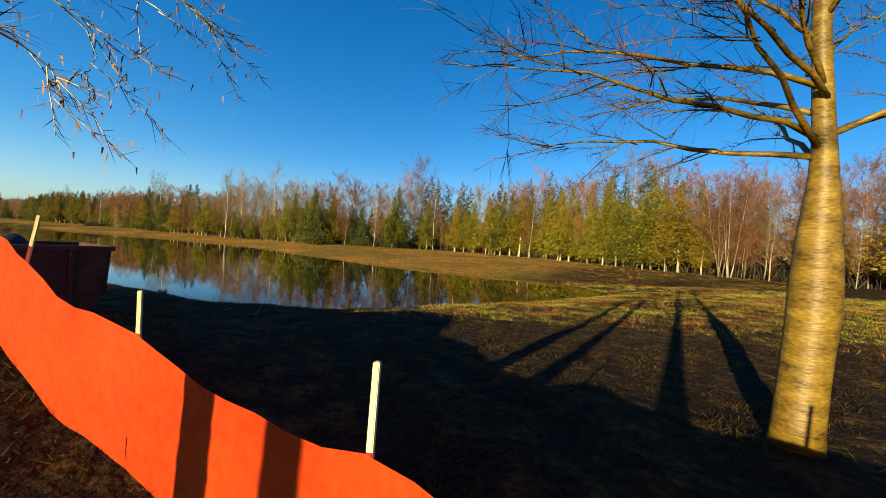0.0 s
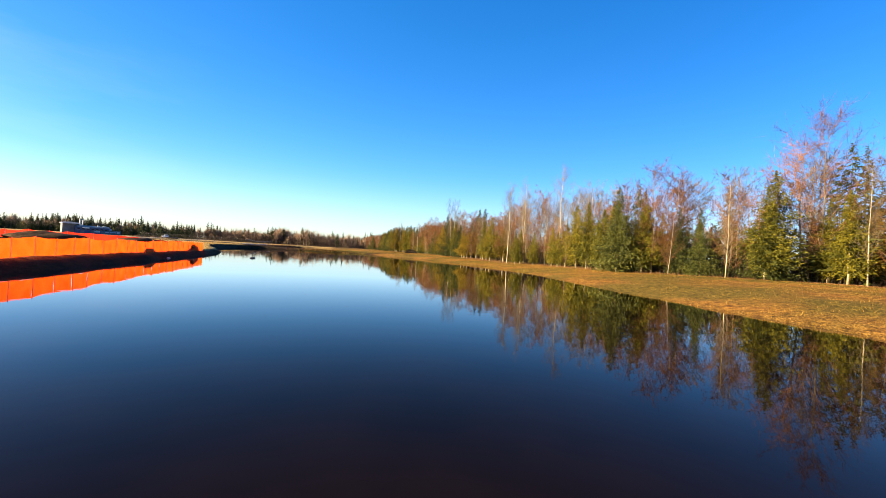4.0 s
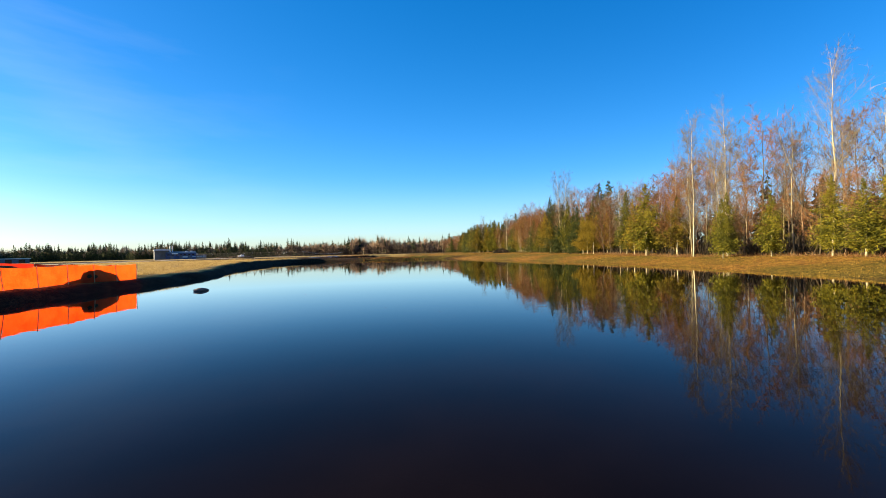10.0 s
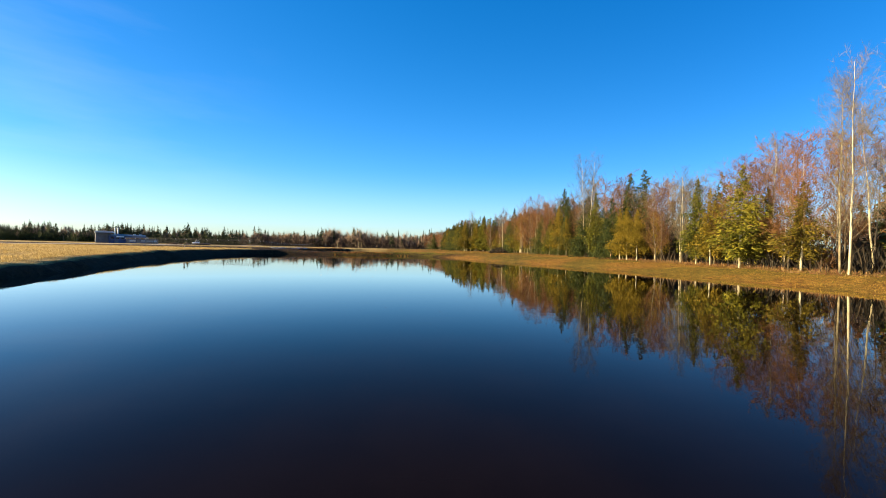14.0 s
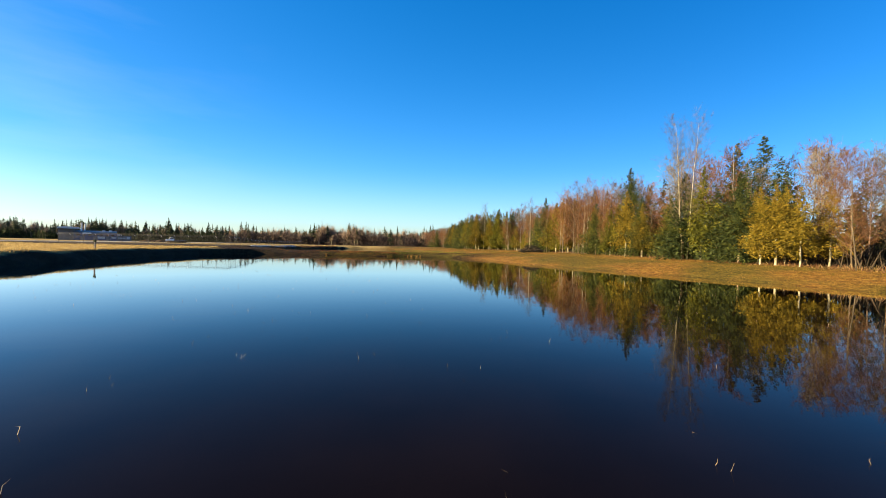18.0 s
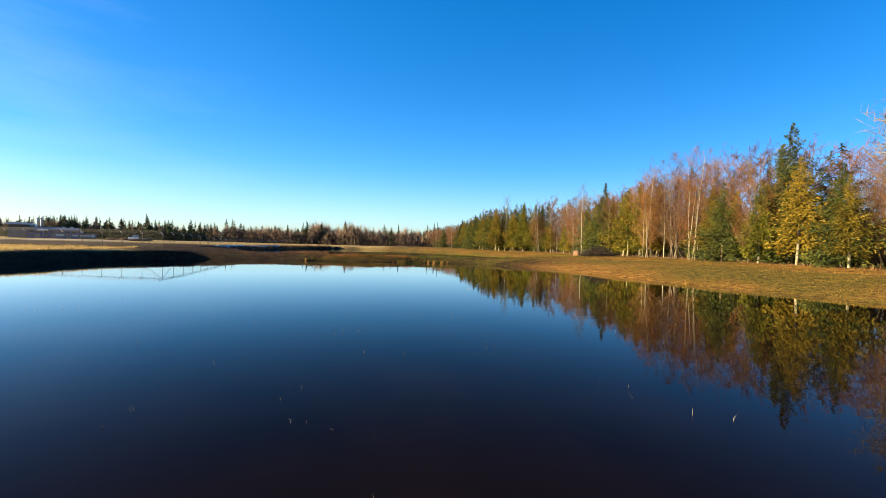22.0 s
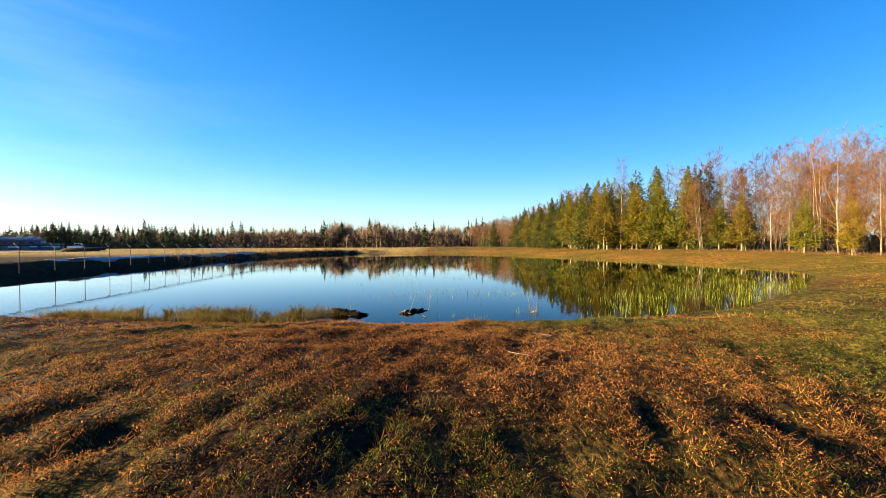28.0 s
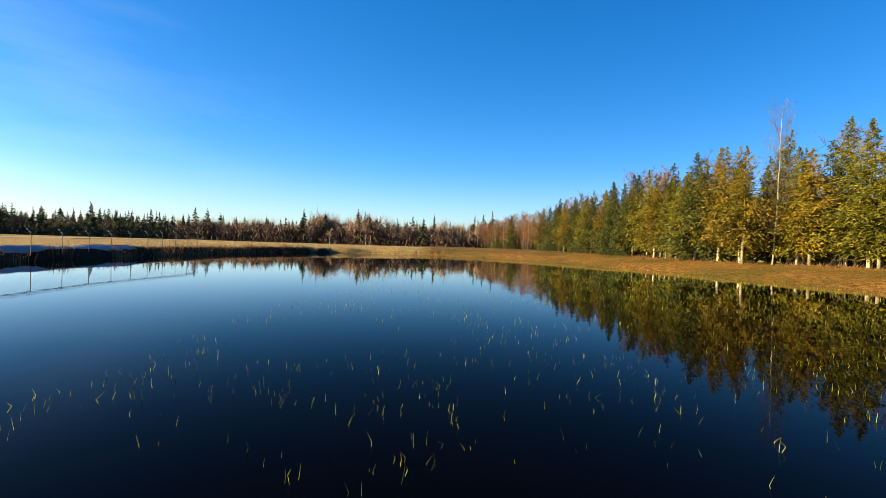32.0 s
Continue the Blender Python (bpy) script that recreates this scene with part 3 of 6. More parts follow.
xs_all, ys_all = axis(-50, 80, 0.8, 2600), axis(-16, 300, 0.8, 2600)
xs_all = np.unique(np.r_[xs_all, np.arange(-22, 12, 0.24)].round(3))
ys_all = np.unique(np.r_[ys_all, np.arange(184, 203, 0.16)].round(3))
tagged(sheet("ground", xs_all, ys_all, "ground", ground_z), "uneven tan and green winter grassland with bare soil banks, darkened for shade", "ground", kind="structure")
for nm, ring, skin in (("water_south", RING_A, "silty_water"), ("water_north", RING_B, "peaty_water")):
    bm = bmesh.new()
    c = ring.mean(0)
    grown = ring + (ring - c) / np.linalg.norm(ring - c, axis=1)[:, None] * 2.5
    fc = bm.faces.new([bm.verts.new((x, y, 0)) for x, y in grown])
    bmesh.ops.triangulate(bm, faces=bm.faces[:])
    for fc in bm.faces:
        if (fc.verts[1].co - fc.verts[0].co).cross(fc.verts[2].co - fc.verts[0].co).z < 0:
            fc.normal_flip()
    ob = part(nm, bm, skin, None)
    tagged(ob, "still dark pond water mirroring the sky and trees", "pond", kind="structure")


# ---- trees: meshes ----
def conifer_mesh(seed, height, spread, mat, foot=0.12, branches=170, per=20, droop=0.25, belly=0.12, big=1.0, rag=0.35, blade=0.27):
    """An evergreen: a bare foot of trunk, a thin leader and boughs of small sprays with an uneven outline."""
    r = np.random.default_rng(seed)
    trunk, g = Geo(), Geo()
    zs = np.linspace(0, 1, 10)
    wob = np.cumsum(r.normal(0, 0.03, (10, 2)), 0)
    rad = 0.011 * height * (1 - 0.95 * zs) + 0.012
    cut = max(3, int(foot * 9) + 3)
    tube(trunk, np.c_[wob, zs * height][:cut], rad[:cut], 6)
    tube(g, np.c_[wob, zs * height][cut - 1 :], rad[cut - 1 :] * 0.5, 4)
    lobes, turns = r.uniform(0, 6.28, 5), r.uniform(1, 3.4, 5)
    for k in range(branches):
        u = ((k + r.uniform(0, 1)) / branches) ** 1.0
        z = height * (foot + (1 - foot) * u)
        a = r.uniform(0, 6.283)
        body = min(1.0, (u + 0.03) / belly) ** 0.5 * (1 - u) ** 0.95 + 0.015
        uneven = 1 + rag * np.mean(np.sin(a * np.array([1, 2, 3, 1, 2]) + u * 9 * turns + lobes)) * 1.6
        reach = spread * body * uneven * r.choice([r.uniform(0.45, 0.9), r.uniform(0.85, 1.3)])
        out = np.array([np.cos(a), np.sin(a), 0])
        side = np.array([-out[1], out[0], 0])
        n_ = max(5, int(per * (0.35 + 0.75 * reach / spread)))
        t = np.where(r.random(n_) < 0.3, r.uniform(0.08, 0.5, n_), r.uniform(0.4, 1.0, n_) ** 0.8)
        lift = 0.35 * u + r.uniform(-0.2, 0.15) - droop * (1 - u)
        p = np.array([np.interp(z / height, zs, wob[:, 0]), np.interp(z / height, zs, wob[:, 1]), z]) + out * (t * reach)[:, None]
        p[:, 2] += t * reach * lift + 0.22 * reach * np.maximum(t - 0.6, 0) + r.normal(0, 0.03 * height * (1 - u) + 0.02, n_)
        p += side * (r.normal(0, 0.16, n_) * reach * t)[:, None]
        size = big * (0.017 * height + 0.008 * height * (1 - t)) * r.uniform(0.5, 1.4, n_) * (0.22 + 0.78 * (1 - u)) + 0.03
        d = out * r.uniform(0.2, 1.0, (n_, 1)) + side * r.normal(0, 0.6, (n_, 1)) + np.array([0, 0, 1.0]) * r.uniform(-0.9, 0.45, (n_, 1))
        d /= np.linalg.norm(d, axis=1)[:, None]
        wv = np.cross(d, r.normal(size=(n_, 3)))
        wv /= np.linalg.norm(wv, axis=1)[:, None]
        w = (size * blade)[:, None]
        sz = (size * 1.7)[:, None]
        v = np.stack([p - wv * w, p + wv * w, p + d * sz], 1)
        g.add(v.reshape(-1, 3), np.arange(3 * n_).reshape(-1, 3))
    return trunk.mesh("trunk", "bark_brown" if mat == "needles_dark" else "bark_pale", True), g.mesh("crown", mat)


def spikes(g, base, tip, width, r):
    side = np.cross(tip - base, r.normal(size=base.shape))
    side /= np.linalg.norm(side, axis=1)[:, None] + 1e-9
    g.add(np.stack([base - side * width, base + side * width, tip], 1).reshape(-1, 3), np.arange(3 * len(base)).reshape(-1, 3))


def bare_mesh(seed, height, spread, bark, twig, first=0.3, stems=1, limbs=30, fine=16, up=0.8, wide=1.0, thick=1.0, shape=1.5, sprout=5):
    """A leafless tree: trunk, limbs that curve upward and a haze of twigs."""
    r = np.random.default_rng(seed)
    trunk, limb, haze = Geo(), Geo(), Geo()
    for s in range(stems):
        lean = r.normal(0, 0.025 if stems == 1 else 0.1, 2)
        hh = height * (1 if s == 0 else r.uniform(0.7, 1.0))
        zs = np.linspace(0, 1, 10)
        bow = np.cumsum(r.normal(0, 0.01, (10, 2)), 0) * hh * 0.35
        start = r.normal(0, 0.2, 2) * (stems > 1)
        path = np.c_[start + lean * hh * zs[:, None] + bow, zs * hh]
        rad = thick * ((0.0052 * hh + 0.015) * (1 - 0.95 * zs) + 0.005)
        tube(trunk, path, rad, 6)
        nl = int(limbs / stems ** 0.6)
        for k in range(nl):
            v_ = (k + r.uniform(0, 1)) / nl
            u = first + (0.98 - first) * v_
            base = np.array([np.interp(u, zs, path[:, j]) for j in range(3)])
            a = r.uniform(0, 6.283)
            length = spread * (0.3 + 0.7 * np.sin(np.pi * (0.2 + 0.75 * v_ ** shape))) * r.uniform(0.5, 1.25)
            d = np.array([np.cos(a), np.sin(a), up * r.uniform(0.5, 1.5)])
            d /= np.linalg.norm(d)
            tt = np.linspace(0, 1, 4)[:, None]
            q = base + d * length * tt + np.array([0, 0, 0.25 * length]) * tt ** 2 + np.cumsum(r.normal(0, 0.02, (4, 3)), 0) * length * tt
            r0 = max(0.007, np.interp(u, zs, rad) * 0.3)
            tube(limb, q, np.array([1, 0.7, 0.45, 0.15]) * r0, 3, False)
            t = r.uniform(0.1, 1.0, fine) ** 0.8
            b0 = np.stack([np.interp(t, tt[:, 0], q[:, j]) for j in range(3)], 1)
            e = d * 0.7 + r.normal(0, 0.6, (fine, 3))
            e[:, 2] += 0.35
            e /= np.linalg.norm(e, axis=1)[:, None]
            ln = length * r.uniform(0.15, 0.5, (fine, 1)) + 0.15
            tip = b0 + e * ln
            w = (0.0045 + 0.0003 * height) * wide
            spikes(haze, b0, tip, w * 1.2, r)
            m2 = fine * sprout
            t2 = r.uniform(0.15, 1.0, m2)
            i2 = r.integers(0, fine, m2)
            b2 = b0[i2] + (tip - b0)[i2] * t2[:, None]
            e2 = e[i2] * 0.8 + r.normal(0, 0.55, (m2, 3))
            e2[:, 2] += 0.25
            e2 /= np.linalg.norm(e2, axis=1)[:, None]
            spikes(haze, b2, b2 + e2 * (ln[i2] * r.uniform(0.25, 0.7, (m2, 1)) + 0.08), w, r)
    return trunk.mesh("trunk", bark, True), limb.mesh("limb_frame", "bark_alder" if bark == "bark_pale" else "bark_brown", True), haze.mesh("crown", twig)


rng = np.random.default_rng(11)
CONIFERS = {
    "dark": [conifer_mesh(20 + k, 11, 3.2, "needles_dark", 0.05, 260, 50, 0.2, 0.07, 1.0, 0.3) for k in range(4)],
    "green": [conifer_mesh(30 + k, 9, 2.4, "needles_green", 0.12, 230, 48, 0.12, 0.2, 1.0, 0.4) for k in range(5)],
    "gold": [conifer_mesh(40 + k, 9, 2.3, "needles_gold", 0.16, 220, 42, 0.15, 0.16, 0.95, 0.45) for k in range(4)],
    "dark_back": [conifer_mesh(25 + k, 11, 2.7, "needles_dark", 0.05, 100, 22, 0.2, 0.07, 1.9, 0.3) for k in range(2)],
    "green_back": [conifer_mesh(35 + k, 9, 2.4, "needles_green", 0.1, 95, 22, 0.1, 0.2, 1.9, 0.4) for k in range(2)],
    "gold_back": [conifer_mesh(45 + k, 9, 2.3, "needles_gold", 0.12, 95, 20, 0.15, 0.16, 1.8, 0.5) for k in range(2)],
}
BARES = {
    "birch": [bare_mesh(50 + k, 14, 2.5, "bark_pale", "twigs_grey", 0.16, 1, 64, 14, 1.5, 0.6, 0.85, 1.0, 4) for k in range(4)],
    "alder": [bare_mesh(60 + k, 11, 3.0, "bark_alder", "twigs_red", 0.1, 1, 54, 17, 0.75, 0.85, 0.95, 1.0) for k in range(4)],
    "clump": [bare_mesh(70 + k, 10, 2.6, "bark_alder", "twigs_red", 0.12, 4, 54, 15, 0.85, 0.85, 0.95, 1.0) for k in range(4)],
    "grey": [bare_mesh(80 + k, 12, 2.6, "bark_brown", "twigs_grey", 0.2, 1, 48, 16, 1.1, 0.9, 1.0, 1.0) for k in range(3)],
    "shrub": [bare_mesh(90 + k, 3.2, 1.1, "bark_brown", "twigs_red", 0.08, 5, 30, 8, 0.9, 1.2) for k in range(2)],
    "birch_back": [bare_mesh(55 + k, 14, 2.9, "bark_pale", "twigs_grey", 0.3, 1, 36, 10, 1.4, 1.4, 1.1, 1.0, 4) for k in range(2)],
    "alder_back": [bare_mesh(65 + k, 11, 2.7, "bark_alder", "twigs_red", 0.15, 1, 36, 11, 1.0, 1.7, 1.0, 1.0) for k in range(3)],
    "clump_back": [bare_mesh(75 + k, 10, 2.4, "bark_alder", "twigs_red", 0.15, 3, 34, 10, 1.0, 1.7, 1.0, 1.0) for k in range(2)],
    "grey_back": [bare_mesh(85 + k, 12, 2.7, "bark_brown", "twigs_grey", 0.2, 1, 36, 11, 1.1, 1.7, 1.0, 1.0) for k in range(3)],
}
TREE_WORDS = {
    "dark": ("fir_tree", "dark green young fir with drooping branches", "conifer"),
    "green": ("cedar_tree", "bright green cedar with a pale bare trunk foot", "conifer"),
    "gold": ("pine_tree", "yellow-green pine with thin pale trunk in grass", "conifer"),
    "birch": ("birch_tree", "tall leafless birch with a slender white trunk", "tree"),
    "alder": ("alder_tree", "leafless alder with reddish-brown twigs and pale trunk", "tree"),
    "clump": ("alder_clump", "leafless many-stemmed alder with reddish twigs", "tree"),
    "grey": ("poplar_tree", "leafless poplar with grey-brown twigs and bark", "tree"),
    "shrub": ("shrub", "low leafless shrub with reddish stems", "shrub"),
}
BASE_H = {"dark": 11, "green": 9, "gold": 9, "birch": 14, "alder": 11, "clump": 10, "grey": 12, "shrub": 3.2}
MASTERS = {}


def tree(kind, x, y, height, lean=(0, 0), wide=1.0, back=False):
    which = int(rng.integers(0, 99))
    s = height / BASE_H[kind]
    words = TREE_WORDS[kind]
    if back and kind != "shrub":
        kind += "_back"
    bank = CONIFERS.get(kind) or BARES[kind]
    which %= len(bank)
    z = float(ground_z(np.array([x]), np.array([y]))[0]) - 0.06
    m = Matrix.Translation((x, y, z)) @ Euler((lean[1], lean[0], rng.uniform(0, 6.28))).to_matrix().to_4x4() @ Matrix.Diagonal((s * wide, s * wide, s, 1))
    if lean != (0, 0):
        m = Matrix.Translation((x, y, z)) @ Euler((-lean[1], lean[0], 0)).to_matrix().to_4x4() @ Matrix.Rotation(rng.uniform(0, 6.28), 4, "Z") @ Matrix.Diagonal((s * wide, s * wide, s, 1))
    name, label, cat = words
    if (kind, which) in MASTERS:
        first = MASTERS[kind, which]
        return copy_thing(first, m @ Matrix.Diagonal([1 / v for v in first.scale] + [1]))
    ob = new(name)
    for me in bank[which]:
        put(me.name.split(".")[0], me, ob)
    tagged(ob, label, cat, "trees of the wood edge")
    MASTERS[kind, which] = ob
    ob.matrix_basis = m
    return ob


# ---- the wood along the east side ----
# marked trees: kind, x, y, height, lean
MARKED = [
    ("dark", 49.7, 73.5, 13.6), ("dark", 52.0, 77, 12.0), ("birch", 70.6, 54.6, 15.0), ("birch", 59.0, 63.0, 13.0),
    ("birch", 44.8, 110.2, 19.0), ("birch", 45.4, 111.5, 17.5), ("birch", 48.6, 108.5, 19.5), ("birch", 52.0, 98.0, 21.0),
    ("birch", 47.0, 107.0, 12.0), ("birch", 50.6, 101.0, 16.0), ("birch", 44.6, 132.4, 13.0), ("birch", 45.0, 133.4, 12.0),
    ("dark", 51.2, 159.2, 18.0), ("dark", 52.3, 155.4, 18.0), ("dark", 42.0, 172.8, 16.5), ("dark", 44.0, 176.0, 15.0),
    ("green", 43.5, 149.5, 8.6), ("green", 43.0, 146.0, 8.0), ("green", 43.6, 156.5, 5.0),
    ("dark", 38.5, 210.3, 15.5), ("birch", 35.5, 215.0, 15.0), ("birch", 42.0, 254.0, 14.0), ("birch", 31.0, 270.0, 19.0), ("gold", 27.7, 270.8, 15.0), ("gold", 26.0, 288.0, 14.5), ("green", 37.0, 267.0, 17.5), ("green", 43.5, 203.0, 11.5),
    ("green", 39.6, 236.0, 8.0), ("gold", 39.8, 247.0, 9.5), ("green", 40.4, 253.0, 10.0), ("gold", 38.6, 229.0, 7.0),
    ("clump", 36.5, 192.0, 14.0), ("clump", 38.0, 187.5, 15.0), ("clump", 38.5, 184.0, 15.5),
    ("green", 46.5, 106.0, 8.2), ("green", 44.5, 104.0, 7.4), ("green", 47.5, 100.5, 7.5), ("green", 49.5, 95.5, 8.2),
]
for kind, x, y, h in MARKED:
    tree(kind, x, y, h, wide=rng.uniform(0.9, 1.1))
tree("birch", 53.6, 101.2, 15.0, lean=(-0.28, 0.0))
tree("alder", 70.5, 59.5, 22.0)
tree("birch", 40.1, 155.2, 19.8, lean=(-0.03, 0.035))
tree("birch", 40.5, 154.8, 19.2, lean=(0.045, -0.05))

# stretches: from y, to y, spacing, front kinds, back kinds, heights front, heights back
STRETCHES = [
    (-60, 4, 1.7, "alder clump grey gold alder grey", "grey alder dark", (9, 13), (11, 15)),
    (4, 62, 2.3, "green green gold green green alder", "alder grey alder dark", (10.5, 15.5), (14.5, 19)),
    (62, 90, 2.4, "green dark green alder gold", "alder alder grey dark", (8.5, 13), (13.5, 17.5)),
    (90, 128, 2.4, "alder green clump alder alder shrub gold", "alder alder grey birch", (7, 12), (12.5, 17)),
    (128, 150, 2.4, "alder clump green alder dark", "alder grey alder dark", (8, 12), (11, 14)),
    (150, 182, 2.4, "dark green gold alder gold green alder", "dark alder alder grey", (7, 13), (13, 16.5)),
    (182, 208, 2.4, "alder clump birch alder gold green", "alder dark grey alder", (11, 14), (13, 16)),
    (208, 226, 2.5, "green gold alder dark green clump", "alder dark grey alder", (8, 13), (12, 15)),
    (226, 259, 2.9, "alder clump alder clump alder grey", "alder grey alder", (9, 14.5), (13, 16)),
    (259, 300, 2.4, "green gold green dark green green", "dark green alder dark", (12, 16.5), (15, 18)),
    (300, 345, 3.0, "dark green gold", "alder dark", (12, 15.5), (13, 17)),
    (345, 430, 4.0, "alder grey alder dark", "alder grey", (9, 13), (10, 14)),
]
marks = np.array([(a[1], a[2]) for a in MARKED])
for y0, y1, step, front, back, hf, hb in STRETCHES:
    for row, off in enumerate((0.0, 2.8, 6.0, 10.0, 15.0)):
        gap = step * (1.15, 1.3, 1.4, 1.7, 2.0)[row]
        for y in np.arange(y0, y1, gap):
            yy = y + rng.uniform(-0.45, 0.45) * gap
            x = tree_line(yy) + 0.4 + off + rng.uniform(-0.9, 1.1)
            if row < 2 and np.hypot(*(marks - (x, yy)).T).min() < 1.6:
                continue
            kind = str(rng.choice((front if row < 2 else back).split()))
            h = rng.uniform(*(hf if row < 2 else hb))
            if kind == "shrub":
                h = rng.uniform(2, 4)
            if row < 2 and 138 < yy < 153 and kind in ("alder", "clump"):
                kind, h = ("green", "gold")[len(kind) % 2], min(h, 9.0)
            tree(kind, x, yy, h, wide=rng.uniform(0.85, 1.2), back=row > 1)


# ---- far woods, joined ----
def far_fir(seed):
    """A far fir: a stem and drooping pointed boughs, shorter towards the top, with gaps."""
    r = np.random.default_rng(seed)
    stem, g = Geo(), Geo()
    tube(stem, [(0, 0, 0), (0.05, 0, 6), (0, 0, 11.4)], (0.16, 0.1, 0.03), 3, False)
    u = np.sort(r.uniform(0, 1, 78))
    z, a = 1.4 + 10.4 * u, r.uniform(0, 6.283, 78)
    reach = (2.5 * (1 - u) ** 0.85 + 0.12) * r.uniform(0.5, 1.2, 78)
    out, side = np.stack([np.cos(a), np.sin(a)], 1), np.stack([-np.sin(a), np.cos(a)], 1)
    top = np.c_[np.zeros((78, 2)), z + 0.3]
    tip = np.c_[out * reach[:, None], z - 0.28 * reach]
    for sg in (-1, 1):
        mid = np.c_[out * (0.45 * reach)[:, None] + side * (sg * 0.32 * reach)[:, None], z - 0.3 * reach - 0.1]
        g.add(np.stack([top, mid, tip], 1).reshape(-1, 3), np.arange(234).reshape(-1, 3))
    return [("needles_far", *g.arrays()), ("far_thicket", *stem.arrays())]


FAR_FIR = [far_fir(100 + k) for k in range(6)]


def haze_tree(seed):
    """A far leafless tree: a short stem and an egg of upswept twigs with gaps."""
    r = np.random.default_rng(seed)
    stem, haze = Geo(), Geo()
    tube(stem, [(0, 0, 0), (0.1, 0.05, 3), (0, 0, 7)], (0.14, 0.1, 0.04), 3, False)
    for k in range(9):
        a, u = r.uniform(0, 6.283), r.uniform(0.25, 1.0)
        c0 = np.array([np.cos(a) * 1.9 * (1 - 0.5 * u), np.sin(a) * 1.9 * (1 - 0.5 * u), 3.0 + 6.2 * u])
        tip = c0 + r.normal(0, 1, (14, 3)) * np.array([0.85, 0.85, 0.9]) + np.array([0, 0, 1.0])
        spikes(haze, np.tile(c0 * np.array([0.55, 0.55, 0.8]), (14, 1)), tip, 0.06, r)
    return [("twigs_far", *haze.arrays()), ("bark_pale" if seed % 5 == 0 else "far_thicket", *stem.arrays())]


FAR_BARE = [haze_tree(110 + k) for k in range(6)]


def far_wood(name, label, spots, mix, tall, brush=26, low=8.5, brush_mat="far_thicket"):
    parts_ = {}
    heights = ground_z(spots[:, 0], spots[:, 1])
    for (x, y), z in zip(spots, heights):
        share = mix.split().count("fir") / len(mix.split())
        fir = rng.uniform() < share * (1.5 if waves(x, y, 22.0, 57) > 0.0 else 0.5)
        h = rng.uniform(*tall) * (1 + 0.45 * float(waves(x, y, 32.0, 41))) * (1.05 if fir else 0.98)
        a, sc = rng.uniform(0, 6.283), h / 12
        wide = sc * rng.uniform(0.85, 1.3)
        rot = np.array([[np.cos(a), -np.sin(a)], [np.sin(a), np.cos(a)]])
        for mat, v, f in (FAR_FIR if fir else FAR_BARE)[int(rng.integers(0, 6))]:
            parts_.setdefault(mat, Geo()).add(np.c_[v[:, :2] @ rot.T * wide + (x, y), v[:, 2] * sc + z - 0.1], f)
    k = len(spots) * brush
    at = spots[rng.integers(0, len(spots), k)]
    c0 = np.c_[at + rng.normal(0, 3.0, (k, 2)), rng.uniform(0.05, 1, k) ** 1.1 * low * (1 + 0.5 * waves(at[:, 0], at[:, 1], 32.0, 41)) + 0.5]
    tri = c0[:, None] + rng.normal(0, 1, (k, 3, 3)) * np.array([0.24, 0.24, 0.5])
    parts_.setdefault(brush_mat, Geo()).add(tri.reshape(-1, 3), np.arange(3 * k).reshape(-1, 3))
    ob = new(name)
    for mat, g in parts_.items():
        put("trunk" if "bark" in mat else "thicket" if "thicket" in mat else "crown", g.mesh("crown", mat), ob)
    return tagged(ob, label, "woodland", kind="stuff")


def along(pts, count, depth):
    pts = np.array(pts, float)
    d = np.r_[0, np.cumsum(np.linalg.norm(np.diff(pts, axis=0), axis=1))]
    t = rng.uniform(0, d[-1], count)
    return np.stack([np.interp(t, d, pts[:, 0]), np.interp(t, d, pts[:, 1])], 1) + rng.uniform(0, 1, (count, 1)) * np.array(depth)


far_wood("far_woods", "distant bare and evergreen woodland closing the field", along([(50, 405), (-60, 415), (-150, 430)], 850, (10, 60)), "red grey red grey fir", (10, 15.5), 170, 8.2)
far_wood("far_woods", "tall leafless poplars standing above the far woods", along([(-45, 428), (-82, 432)], 40, (0, 20)), "red grey", (15, 19))
far_wood("far_woods", "distant dark fir woodland behind the works", along([(-150, 430), (-260, 420), (-420, 400)], 950, (-30, 70)), "fir grey fir", (9, 15.5), 130, 8.0, "needles_far")
far_wood("far_woods", "distant hazy bare woodland with scattered firs", along([(-420, 400), (-460, 250), (-440, 60), (-400, -160)], 1250, (-70, 20)), "grey fir grey red grey", (17, 27), 120, 14.0)
yy = rng.uniform(-90, 350, 640)
deep = np.stack([tree_line(yy) + rng.uniform(19, 50, 640), yy], 1)
far_wood("deep_woods", "dense woodland behind the wood edge, its brush darkened as shade", deep[::2], "fir grey grey red", (8, 12), 20, 6.5, "thicket")
far_wood("deep_woods", "dense woodland behind the wood edge, its brush darkened as shade", deep[1::2], "fir grey fir", (8, 12), 20, 6.5, "thicket")


# ---- orange construction fence ----
def fence_line(pts, step):
    pts = np.array(pts, float)
    d = np.r_[0, np.cumsum(np.linalg.norm(np.diff(pts, axis=0), axis=1))]
    t = np.arange(0, d[-1], step)
    return np.stack([np.interp(t, d, pts[:, 0]), np.interp(t, d, pts[:, 1])], 1)


